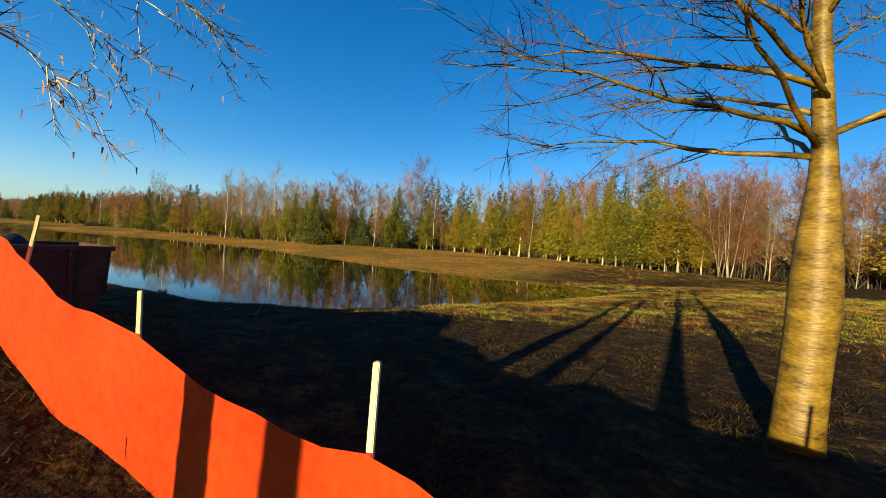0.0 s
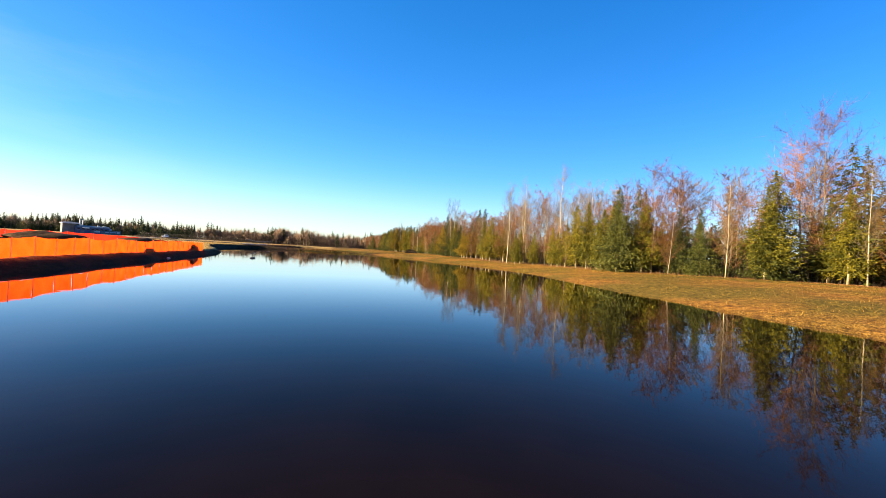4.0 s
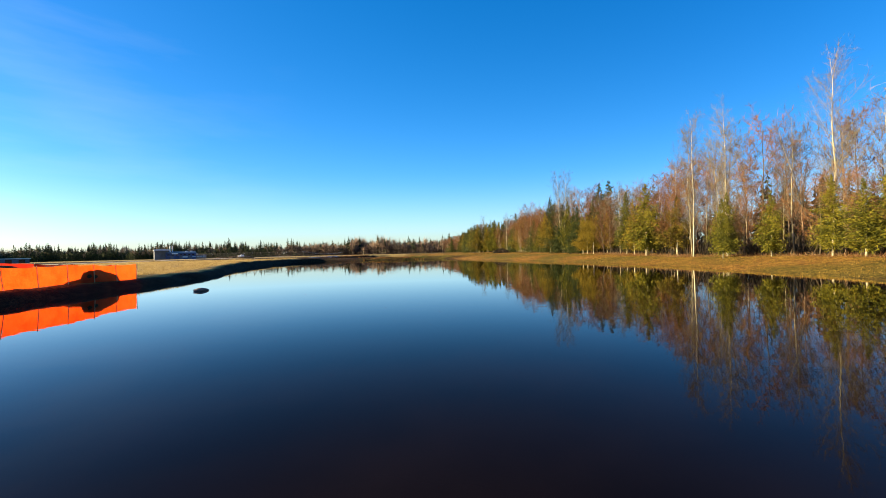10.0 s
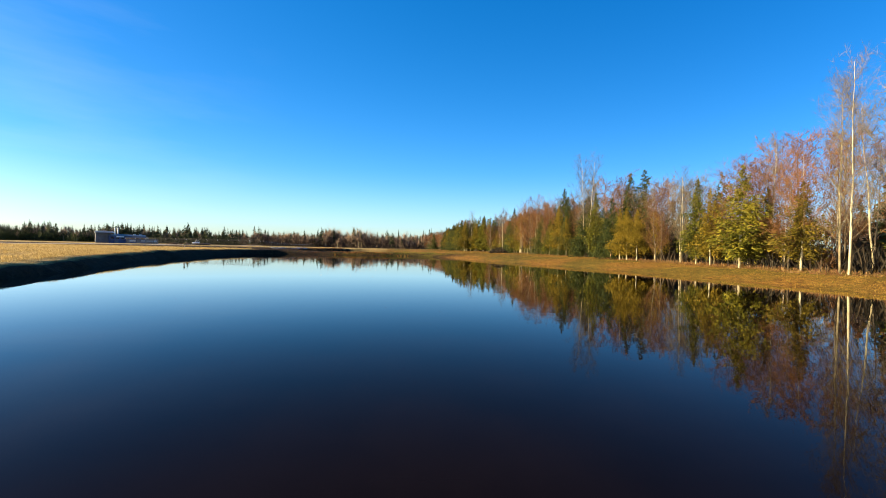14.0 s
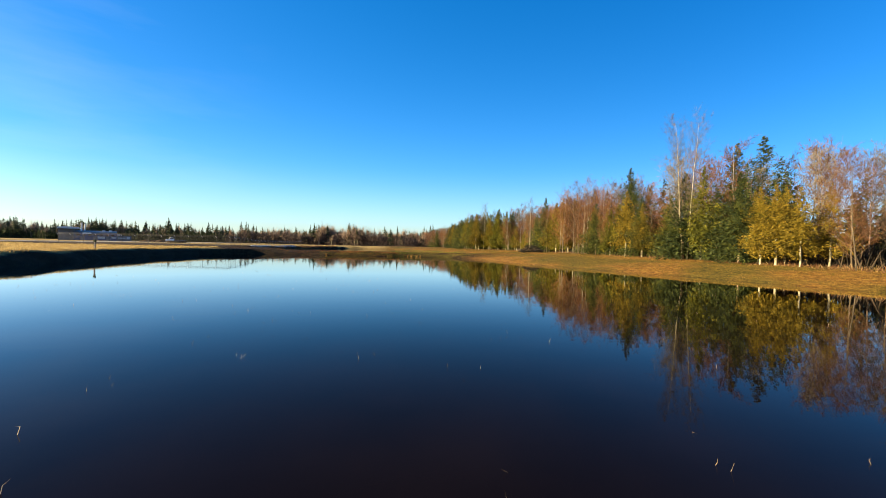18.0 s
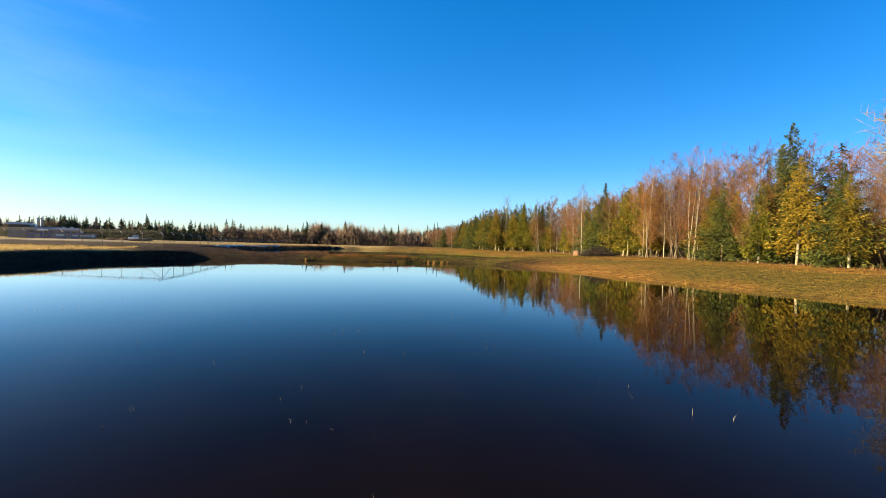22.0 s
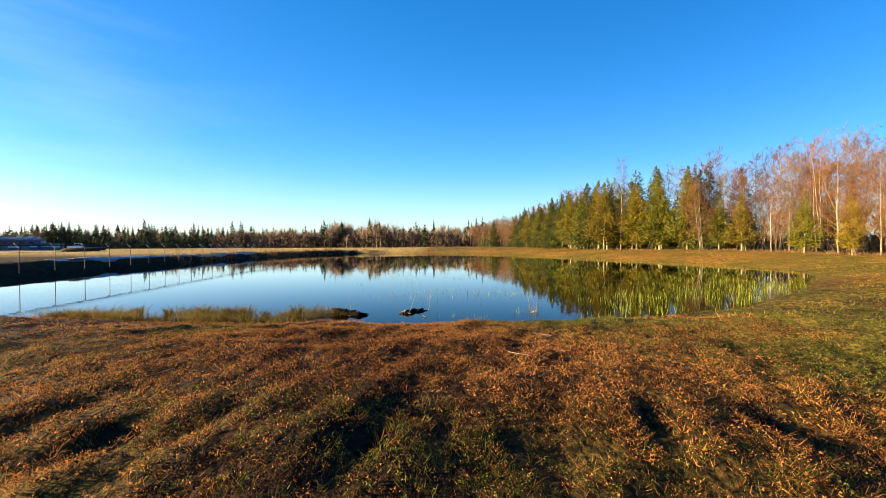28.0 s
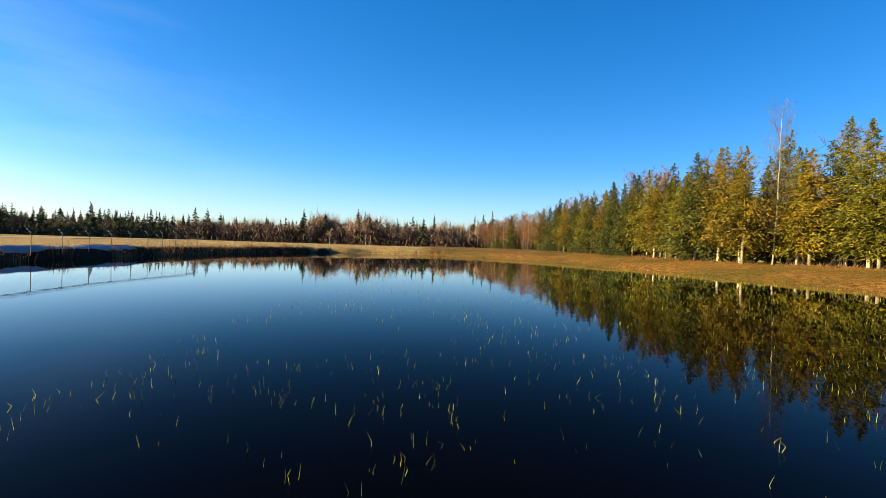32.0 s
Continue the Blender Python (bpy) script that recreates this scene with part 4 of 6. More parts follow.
def orange_fence(pts, step, height, label, sag=0.05, cloth="orange_fabric"):
    ob = new("construction_fence")
    p = fence_line(pts, step)
    z = ground_z(p[:, 0], p[:, 1])
    hh = height * np.interp(p[:, 1], [1, 6], [0.8, 1.0]) * (1 + rng.uniform(-0.06, 0.05, len(p)))
    leanv = rng.normal(0, 0.04, (len(p), 2))
    for k in range(len(p)):
        over = 0.3 + float(np.interp(p[k, 1], [-2, 6], [0.25, 0.07]))
        bm = boxed((0.036, 0.03, hh[k] + over), (0, 0, (hh[k] + over) / 2 - 0.3), 0.004)
        top_ = pose(p[k, 0] + 0.05, p[k, 1], z[k], math.degrees(leanv[k, 1]), math.degrees(leanv[k, 0]), rng.uniform(0, 90))
        part("stake", bm, "stake_wood", ob, "pale sawn timber stake", top_)
    for k in range(len(p) - 1):
        nu, nv = 9, 6
        u, w = np.meshgrid(np.linspace(0, 1, nu), np.linspace(0, 1, nv))
        x = p[k, 0] + (p[k + 1, 0] - p[k, 0]) * u
        y = p[k, 1] + (p[k + 1, 1] - p[k, 1]) * u
        zb = ground_z(x, y)
        slump = np.interp(y, [-9, -6.5, -3, 0, 8], [0.84, 0.87, 0.97, 1.0, 1.0])
        top_h = (hh[k] * (1 - u) + hh[k + 1] * u) * slump - sag * np.sin(u * math.pi) * rng.uniform(0.4, 1.6)
        zz = zb + 0.01 + w * top_h
        belly = 0.05 * np.sin(u * math.pi) * rng.uniform(-1, 1) + 0.02 * np.sin(u * 17 + w * 4 + k) * np.sin(w * 3)
        x = x + belly + leanv[k, 0] * w * (1 - u) + leanv[k + 1, 0] * w * u
        v = np.stack([x, y, zz], -1).reshape(-1, 3)
        i = (np.arange(nv - 1)[:, None] * nu + np.arange(nu - 1)[None]).ravel()
        f = np.concatenate([np.stack([i, i + 1, i + nu + 1], 1), np.stack([i, i + nu + 1, i + nu], 1)])
        put("fabric_panel", tri_mesh("fabric_panel", v, f, cloth, True), ob)
    return tagged(ob, label, "fence")


orange_fence([(-1.05, -15.64), (-1.25, -6.56), (-1.5, -4.3), (-2.4, -0.6), (-3.7, 3), (-5.2, 10), (-7.6, 22), (-9.3, 32), (-10.8, 43), (-12.1, 53), (-13.3, 63), (-14.4, 72), (-15.7, 82), (-16.6, 91.6)], 2.27, 1.3, "bright orange fabric safety fence on timber stakes along the bank")
orange_fence([(-20.5, 92.0), (-27, 90.5), (-32.5, 84), (-33.5, 72), (-32, 55), (-30.5, 36), (-29, 14)], 3.0, 1.05, "sagging red-orange safety fence behind the soil heaps", 0.12, "red_fabric")


# ---- undergrowth under the wood edge ----
def undergrowth(y0, y1, count, mat, tall, depth, name, label):
    g = Geo()
    y = rng.uniform(y0, y1, count)
    x = tree_line(y) + rng.uniform(*depth, count)
    b0 = np.stack([x, y, ground_z(x, y) - 0.03], 1)
    h = rng.uniform(0.3, 1.0, count) * tall
    tip = b0 + np.stack([rng.normal(0, 0.35, count) * h, rng.normal(0, 0.35, count) * h, h], 1)
    ribbons(g, b0, tip, 0.012 + 0.02 * h, rng.normal(0, 0.08, (count, 3)) * h[:, None])
    return tagged(put(name, g.mesh(name, mat)), label, "undergrowth", kind="stuff")


# the first layer's dark colour paints the shade between the trunks
undergrowth(-60, 345, 30000, "thicket", 3.2, (1.8, 22), "undergrowth", "tangled brown undergrowth between the tree trunks, darkened as shade")
undergrowth(60, 300, 6000, "scrub_red", 0.55, (-0.4, 2.5), "undergrowth", "low reddish winter scrub along the tree feet")


# ---- grass ----
def grass(name, label, xs, ys, clump, mat, tall, width, spread=0.12, lean=0.45):
    """Tufts of blades at the given tuft centres."""
    k = len(xs)
    cx, cy = np.repeat(xs, clump), np.repeat(ys, clump)
    s = np.repeat(rng.uniform(0.45, 1.3, k), clump)
    a = rng.uniform(0, 6.283, k * clump)
    rr = np.sqrt(rng.uniform(0, 1, k * clump)) * spread * s
    x, y = cx + np.cos(a) * rr, cy + np.sin(a) * rr
    z = np.maximum(ground_z(x, y), -0.06)
    h = tall * s * rng.uniform(0.5, 1.2, len(x))
    b0 = np.stack([x, y, z - 0.02], 1)
    out = np.stack([np.cos(a), np.sin(a), 0 * a], 1) * (lean * h * rng.uniform(0.3, 1.4, len(x)))[:, None]
    tip = b0 + out + np.stack([rng.normal(0, 0.12, len(x)) * h, rng.normal(0, 0.12, len(x)) * h, h], 1)
    g = Geo()
    if tall < 0.3:
        spikes(g, b0, tip, (width * rng.uniform(0.7, 1.3, len(x)))[:, None], rng)
    else:
        ribbons(g, b0, tip, width * rng.uniform(0.7, 1.3, len(x)), -out * 0.2)
    return tagged(put(name, g.mesh(name, mat)), label, "grass", kind="stuff")


def dry_land(x, y, least=0.1):
    xy = np.stack([x, y], 1)
    d = np.minimum(shore_distance(xy, RING_A), shore_distance(xy, RING_B))
    return d > least


def spots(count, x0, x1, y0, y1, least=0.1):
    x, y = rng.uniform(x0, x1, count), rng.uniform(y0, y1, count)
    keep = dry_land(x, y, least)
    return x[keep], y[keep]


# bank between the ponds
def green_here(x, y):
    """Where the bank's turf is green: towards its east end and in patches."""
    return waves(x, y, 5.0, 21) + rng.normal(0, 0.22, len(x)) + np.clip((x + 4.0) / 4.5, -0.2, 0.6) + np.clip((187.9 - y) / 3, 0, 0.3) > 0.26


x, y = spots(9000, -30, 28, 184, 208)
lush = green_here(x, y)
grass("dry_grass", "tan and rust-brown matted winter grass on the bank", x[~lush], y[~lush], 14, "grass_rust", 0.09, 0.006, 0.2, 0.7)
grass("green_grass", "dull green grass tufts on the bank", x[lush], y[lush], 14, "grass_green", 0.1, 0.006, 0.2, 0.6)


def turf(name, label, x, y, mat, leaflets=18, size=0.0064):
    """Low mossy clumps, each a little dome of small leaflets."""
    k = len(x)
    rad = np.repeat(rng.uniform(0.03, 0.085, k), leaflets)
    cx, cy = np.repeat(x, leaflets), np.repeat(y, leaflets)
    a, q = rng.uniform(0, 6.283, len(cx)), np.sqrt(rng.uniform(0, 1, len(cx)))
    px, py = cx + np.cos(a) * q * rad, cy + np.sin(a) * q * rad
    top = np.repeat(ground_z(x, y), leaflets) + 0.75 * rad * np.sqrt(1 - 0.9 * q * q) + rng.normal(0, 0.006, len(cx))
    c0 = np.stack([px, py, top], 1)
    g = Geo()
    g.add((c0[:, None] + rng.normal(0, 1, (len(cx), 3, 3)) * (size * rng.uniform(0.6, 1.5, len(cx)))[:, None, None]).reshape(-1, 3), np.arange(3 * len(cx)).reshape(-1, 3))
    return tagged(put(name, g.mesh(name, mat)), label, "turf", kind="stuff")


yy = rng.uniform(20, 330, 13000)
xx = tree_line(yy) + rng.uniform(-1.2, 1, len(yy)) ** 2 * 4 - 0.8
turf("leaf_litter", "rust-brown leaf litter at the feet of the trees", xx, yy, "scrub_red", 6, 0.035)
def clumped(x, y):
    """Keeps the spots that lie on the knolls, so that bare dark ground shows between them."""
    on = waves(x, y, 0.42, 31) + 0.7 * waves(x, y, 1.1, 32) + rng.normal(0, 0.12, len(x)) > -0.3
    return x[on], y[on]


x, y = clumped(*spots(16000, -13, 0.5, 186.8, 194.5))
lush = green_here(x, y)
turf("mossy_turf", "rust-brown mossy turf clumps on the bank", x[~lush], y[~lush], "grass_rust")
turf("mossy_turf", "dull green mossy turf clumps on the bank", x[lush], y[lush], "grass_green")
x, y = spots(7000, -20, 6, 188, 198)
lush = green_here(x, y)
turf("mossy_turf", "rust-brown mossy turf clumps on the bank", x[~lush], y[~lush], "grass_rust", 18, 0.0065)
turf("mossy_turf", "dull green mossy turf clumps on the bank", x[lush], y[lush], "grass_green", 18, 0.0065)
x, y = spots(7000, -14, 1, 186.5, 195)
keep = waves(x, y, 0.9, 22) + rng.normal(0, 0.15, len(x)) > 0.0
x, y = x[keep], y[keep]
lush = green_here(x, y)
grass("dry_grass", "rust-brown short grass tufts on the bank", x[~lush], y[~lush], 14, "grass_rust", 0.06, 0.003, 0.08, 0.7)
grass("green_grass", "short green grass tufts on the bank", x[lush], y[lush], 14, "grass_green", 0.07, 0.003, 0.08, 0.6)
x, y = clumped(*spots(22000, -15, 3, 186.0, 196.5))
lush = green_here(x, y)
grass("dry_grass", "matted rust-brown winter grass blades on the bank", x[~lush], y[~lush], 9, "grass_rust", 0.075, 0.0024, 0.08, 1.1)
grass("dry_grass", "matted straw-coloured grass blades on the bank", x[~lush][::4], y[~lush][::4], 7, "grass_dry", 0.085, 0.0021, 0.08, 1.2)
grass("green_grass", "matted dull green grass blades on the bank", x[lush], y[lush], 9, "grass_green", 0.085, 0.0025, 0.09, 1.0)
x, y = spots(2600, -18, 10, 184.4, 187.6, 0.0)
grass("green_grass", "short green grass along the south water edge", x, y, 14, "grass_green", 0.12, 0.004, 0.12, 0.7)
x, y = spots(5500, -16, 4, 184.5, 187.0)
lush = green_here(x, y)
turf("mossy_turf", "rust-brown mossy turf clumps on the bank", x[~lush], y[~lush], "grass_rust", 18, 0.005)
turf("mossy_turf", "dull green mossy turf clumps on the bank", x[lush], y[lush], "grass_green", 18, 0.005)
# east strip between water and wood
yy = rng.uniform(-12, 310, 22000)
edge = np.array([max([q[0] for q in np.r_[RING_A, RING_B] if abs(q[1] - v) < 3], default=20) for v in np.arange(-14, 312)])
lo = np.interp(yy, np.arange(-14, 312), edge)
xx = lo + rng.uniform(0, 1, len(yy)) * (tree_line(yy) + 1 - lo)
keep = dry_land(xx, yy)
xx, yy = xx[keep], yy[keep]
half = rng.random(len(xx)) < np.interp(yy, [120, 200, 215], [0.58, 0.45, 0.25])
grass("dry_grass", "short golden winter grass between pond and wood", xx[half], yy[half], 10, "grass_strip", 0.12, 0.013, 0.45, 0.5)
grass("green_grass", "patchy green grass between pond and wood", xx[~half], yy[~half], 10, "grass_strip_green", 0.12, 0.013, 0.45, 0.5)
# golden field on the west side
yy = rng.uniform(86, 186, 9000)
lo = np.interp(yy, [86, 98, 114, 136, 158, 186], [-17.2, -18, -24, -32, -37, -38])
xx = lo - 0.6 - rng.uniform(0, 1, len(yy)) ** 1.6 * 60
grass("dry_grass", "golden winter grass field behind the bank", xx, yy, 12, "grass_gold", 0.24, 0.018, 0.4, 0.5)
# start meadow: the blades' near-black colour carries the shade by the fence
x, y = spots(24000, -5, 26, -12, 14)
half = rng.random(len(x)) < 0.55
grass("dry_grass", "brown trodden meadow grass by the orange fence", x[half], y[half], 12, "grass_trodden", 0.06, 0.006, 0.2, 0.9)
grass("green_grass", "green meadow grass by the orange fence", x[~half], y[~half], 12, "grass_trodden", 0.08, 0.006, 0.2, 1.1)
# pale stalks by the first shore
x, y = spots(34, 4, 20, 3, 11, -1.0)
grass("dead_stalks", "pale broken reed stalks at the water edge", x, y, 3, "grass_dry", 0.4, 0.006, 0.3, 0.5)
# green and golden growth, kept to the sunlit side and coloured brighter for it
x, y = spots(15000, 5, 38, -16, 8)
keep = x - 5 > rng.uniform(0, 1, len(x)) * 7 + np.clip(-y, 0, 5)
x, y = x[keep], y[keep]
keep = waves(x, y, 4.0, 61) + rng.normal(0, 0.2, len(x)) > -0.05
grass("green_grass", "fresh green meadow grass beside the first shore", x[keep], y[keep], 15, "meadow_green", 0.11, 0.0042, 0.2, 0.9)
grass("dry_grass", "golden and rust-brown dead weeds beside the first shore", x[~keep], y[~keep], 13, "grass_rust", 0.13, 0.0042, 0.2, 0.9)
grass("dry_grass", "scattered straw-coloured dead weeds beside the first shore", x[~keep][::5], y[~keep][::5], 7, "grass_dry", 0.2, 0.004, 0.2, 0.7)


def clusters(count, size, spread, x0, x1, y0, y1):
    cx, cy = rng.uniform(x0, x1, count), rng.uniform(y0, y1, count)
    n_ = rng.integers(1, size + 1, count)
    x = np.repeat(cx, n_) + rng.normal(0, spread, n_.sum())
    y = np.repeat(cy, n_) + rng.normal(0, spread, n_.sum())
    return x, y


def tussock(x, y, tall, mat, label, name="grass_tussock", blades=160):
    g = Geo()
    a = rng.uniform(0, 6.283, blades)
    rr = np.sqrt(rng.uniform(0, 1, blades)) * tall * 0.35
    z = max(0.0, float(ground_z(np.array([x]), np.array([y]))[0]))
    b0 = np.stack([np.cos(a) * rr, np.sin(a) * rr, np.full(blades, -0.05)], 1)
    h = tall * rng.uniform(0.5, 1.1, blades)
    out = np.stack([np.cos(a), np.sin(a), 0 * a], 1) * (h * rng.uniform(0.1, 0.85, blades) ** 1.3)[:, None]
    tip = b0 + out + np.stack([0 * h, 0 * h, h], 1)
    ribbons(g, b0, tip, 0.0045, -out * 0.25 + np.array([0, 0, 0.1]))
    return tagged(put(name, g.mesh("blades", mat), None, "", pose(x, y, z)), label, "grass")


for x, y, t in ((1.2, 186.0, 0.6), (2.3, 185.8, 0.55), (3.1, 186.2, 0.4), (-16.5, 185.2, 0.45), (0.4, 186.5, 0.4)):
    tussock(x, y, t, "grass_dry", "straw-coloured grass tussock standing at the water edge")
for x, y, t in ((-3.7, 199.9, 0.45), (-7.6, 185.1, 0.3)):
    tussock(x, y, t, "scrub_red", "rust-red dock stems at the water edge", "dock_plant", 16)
for x, y, t in ((-3.85, 185.85, 0.4), (-3.5, 185.68, 0.44), (-3.2, 185.5, 0.38), (-2.9, 185.2, 0.36), (-3.35, 185.9, 0.3)):
    tussock(x, y, t, "sedge", "olive-yellow sedge tussock leaning over the water edge", "sedge_tussock", 300)
for x, y, t in ((-0.2, 187.3, 0.45), (0.5, 187.5, 0.42), (-4.6, 185.6, 0.28)):
    tussock(x, y, t, "twigs_red", "rust-red dock plant at the water edge", "dock_plant", 70)
x, y = clusters(260, 5, 0.3, -21, -11.2, 197.6, 199.9)
keep = (shore_distance(np.stack([x, y], 1), RING_B) < 0.4) & (waves(x, y, 3.0, 51) > -0.2)
grass("sedge_bed", "olive-brown sedge growing in the shallow water edge", x[keep], y[keep], 26, "sedge", 0.34, 0.006, 0.22, 0.8)
for k in range(7):
    tussock(-20.0 + k * 1.3 + rng.uniform(-0.4, 0.4), 198.8 + rng.uniform(-0.4, 0.6), rng.uniform(0.35, 0.5), "sedge", "olive-brown sedge tussock in the shallow water", "sedge_tussock", 150)


# ---- green shoots standing in the north pond ----
def shoots(name, label, x, y, tall, mat, width=0.006, lean=0.25):
    g = Geo()
    k = len(x)
    h = tall * rng.uniform(0.35, 1.15, k)
    b0 = np.stack([x, y, np.full(k, -0.1)], 1)
    tip = b0 + np.stack([rng.normal(0, lean, k) * h, rng.normal(0, lean, k) * h, h + 0.1], 1)
    ribbons(g, b0, tip, width, rng.normal(0, 0.04, (k, 3)))
    return tagged(put(name, g.mesh(name, mat)), label, "water plants", kind="stuff")


x, y = clusters(3000, 6, 0.3, -22, 12, 204, 262)
d = shore_distance(np.stack([x, y], 1), RING_B)
keep = (d < -0.5) & ((x > -13) | (y > 222)) & (x > -17) & (waves(x, y, 7.0, 31) > -0.25)
shoots("water_shoots", "thin yellow-green shoots standing out of the pond", x[keep], y[keep], 0.17, "reed_green", 0.0042, 0.16)
x, y = np.concatenate([np.stack(clusters(12, 4, 0.1, -7.4, -5.6, 198.2, 198.9), 0), np.stack(clusters(9, 5, 0.1, -4.6, -3.4, 199.2, 200.0), 0)], 1)
shoots("water_shoots", "bright green shoots in the shallow pond margin", x, y, 0.24, "reed_green", 0.005, 0.15)
x, y = clusters(4200, 8, 0.6, -10, 30, 203, 300)
d = shore_distance(np.stack([x, y], 1), RING_B)
keep = (d < 0.3) & (d > -9)
shoots("reed_bed", "bright green rushes along the shallow east shore", x[keep], y[keep], 0.22, "reed_green", 0.006)
x, y = clusters(900, 9, 0.35, -4, 14, 198, 214)
d = shore_distance(np.stack([x, y], 1), RING_B)
keep = (d < 0.15) & (d > -4.5) & (x > -3 + 0.4 * (y - 198)) & (waves(x, y, 3.0, 34) > -0.3)
shoots("reed_bed", "bright green rushes in the shallow corner by the bank", x[keep], y[keep], 0.34, "reed_green", 0.008, 0.12)
x, y = clusters(420, 3, 0.3, -20, 22, 105, 182)
keep = shore_distance(np.stack([x, y], 1), RING_A) < -1
shoots("water_shoots", "sparse dead stems standing out of the pond", x[keep], y[keep], 0.13, "dead_leaf", 0.004, 0.35)
x, y = clusters(22, 2, 0.25, 5, 18, 9, 17)
keep = shore_distance(np.stack([x, y], 1), RING_A) < -0.3
shoots("water_shoots", "green shoots in the shallow water by the first shore", x[keep], y[keep], 0.16, "reed_green", 0.0045)


yy = rng.uniform(225, 306, 1500)
west_shore = np.array([min([q[0] for q in RING_B if abs(q[1] - v) < 4], default=-46) for v in np.arange(224, 308)])
xx = np.interp(yy, np.arange(224, 308), west_shore) + rng.uniform(-0.8, 1.6, len(yy))
keep = waves(xx, yy, 9.0, 33) + (yy - 262) / 40 > 0
grass("dead_reeds", "rust-brown dead reeds along the far west shore", xx[keep], yy[keep], 5, "scrub_red", 0.8, 0.018, 0.5, 0.25)


def silt_cloth(y0, y1):
    """A long crumpled sheet pinned along the top of the west bank."""
    yv = np.arange(y0, y1, 0.4)
    u, y = np.meshgrid(np.linspace(0, 1, 7), yv)
    shore = np.interp(y, np.arange(224, 308), west_shore)
    x = shore - 0.7 - u * (1.5 + 0.5 * waves(y, 0 * y, 6.0, 71)) + 0.15 * waves(y, u, 1.5, 72)
    z = ground_z(x, y) + 0.06 + 0.05 * waves(y, u * 3, 0.9, 73) + 0.1 * u * np.maximum(waves(y, 0 * y, 2.2, 74), 0)
    n_ = len(yv)
    i = (np.arange(n_ - 1)[:, None] * 7 + np.arange(6)[None]).ravel()
    f = np.concatenate([np.stack([i, i + 8, i + 1], 1), np.stack([i, i + 7, i + 8], 1)])
    ob = put("silt_cloth", tri_mesh("silt_cloth", np.stack([x, y, z], -1).reshape(-1, 3), f, "tarp", True))
    return tagged(ob, "long crumpled grey silt cloth along the bank top", "silt cloth")


silt_cloth(226, 246)
silt_cloth(247.5, 271)


# ---- lumps: stones, soil heaps, sods ----
def lump(name, label, cat, x, y, size, mat, z=None, seed=1, detail=3, rough=0.25):
    bm = bmesh.new()
    bmesh.ops.create_icosphere(bm, subdivisions=detail, radius=1.0)
    off = Vector((seed * 3.7, seed * 1.3, 0))
    for v in bm.verts:
        k = 1 + rough * noise.noise(v.co * 1.6 + off) + rough * 0.5 * noise.noise(v.co * 4.1 + off)
        v.co = Vector((v.co.x * size[0] * k, v.co.y * size[1] * k, max(-0.25, v.co.z) * size[2] * k))
    for f in bm.faces:
        f.smooth = True
    if z is None:
        z = float(ground_z(np.array([x]), np.array([y]))[0])
    ob = part(name, bm, mat, None, "", pose(x, y, z, 0, 0, seed * 50))
    return tagged(ob, label, cat)


lump("soil_heap", "dark brown heap of dug soil on the field", "soil heap", -22.5, 83.0, (3.2, 2.4, 1.2), "soil", seed=1, detail=4)
lump("soil_heap", "dark brown heap of dug soil on the field", "soil heap", -27.5, 74.0, (2.6, 4.0, 1.0), "soil", seed=2, detail=4)
lump("soil_heap", "low dark heap of soil beside the orange fence", "soil heap", -17.5, 68.0, (2.0, 2.0, 0.9), "soil", seed=3, detail=4)
lump("soil_heap", "dark brown heap of dug soil on the field", "soil heap", -26.0, 57.0, (2.2, 3.6, 0.8), "soil", seed=4, detail=4)
lump("soil_heap", "low dark heap of soil beside the orange fence", "soil heap", -18.6, 85.5, (1.7, 2.6, 1.2), "soil", seed=5, detail=4)
lump("stone", "dark wet boulder standing in the shallow water", "stone", -6.9, 83.6, (0.55, 0.34, 0.2), "dark_stone", z=0.02, seed=5, detail=2)
lump("stone", "pale stone lying on the dark bank", "stone", -12.9, 70.5, (0.26, 0.2, 0.17), "concrete", seed=6, detail=2)
lump("sod", "black muddy sod half sunk at the pond edge", "sod", -10.9, 199.4, (0.6, 0.32, 0.17), "mud", z=0.0, seed=7, rough=0.9, detail=4)
lump("sod", "black muddy sod half sunk at the pond edge", "sod", -8.35, 199.9, (0.42, 0.22, 0.1), "mud", z=0.0, seed=8, rough=0.9, detail=4)
lump("stone", "white stone at the foot of the bank", "stone", -31.0, 184.2, (0.35, 0.3, 0.28), "concrete", z=0.3, seed=9, detail=2)
lump("mud_bar", "dark muddy bar at the edge of the first shore", "mud", 1.6, 14.9, (1.0, 0.6, 0.22), "mud", z=0.0, seed=11, detail=4, rough=0.5)
for k in range(26):
    x, y = float(rng.uniform(-8, 20)), float(rng.uniform(2, 8))
    if dry_land(np.array([x]), np.array([y]))[0]:
        lump("clod", "small clod of earth in the grass", "clod", x, y, (0.07, 0.06, 0.045), "soil", seed=20 + k, detail=2)


for x, y, sx, sy, sd in ((-50.6, 232, 0.7, 5.0, 51), (-50.6, 250, 0.5, 3.0, 52), (-51.2, 268, 0.5, 2.0, 53)):
    lump("silt_sheet", "crumpled pale grey plastic sheet on the dark bank", "plastic sheet", x, y, (sx, sy, 0.12), "tarp", seed=sd, rough=0.5)


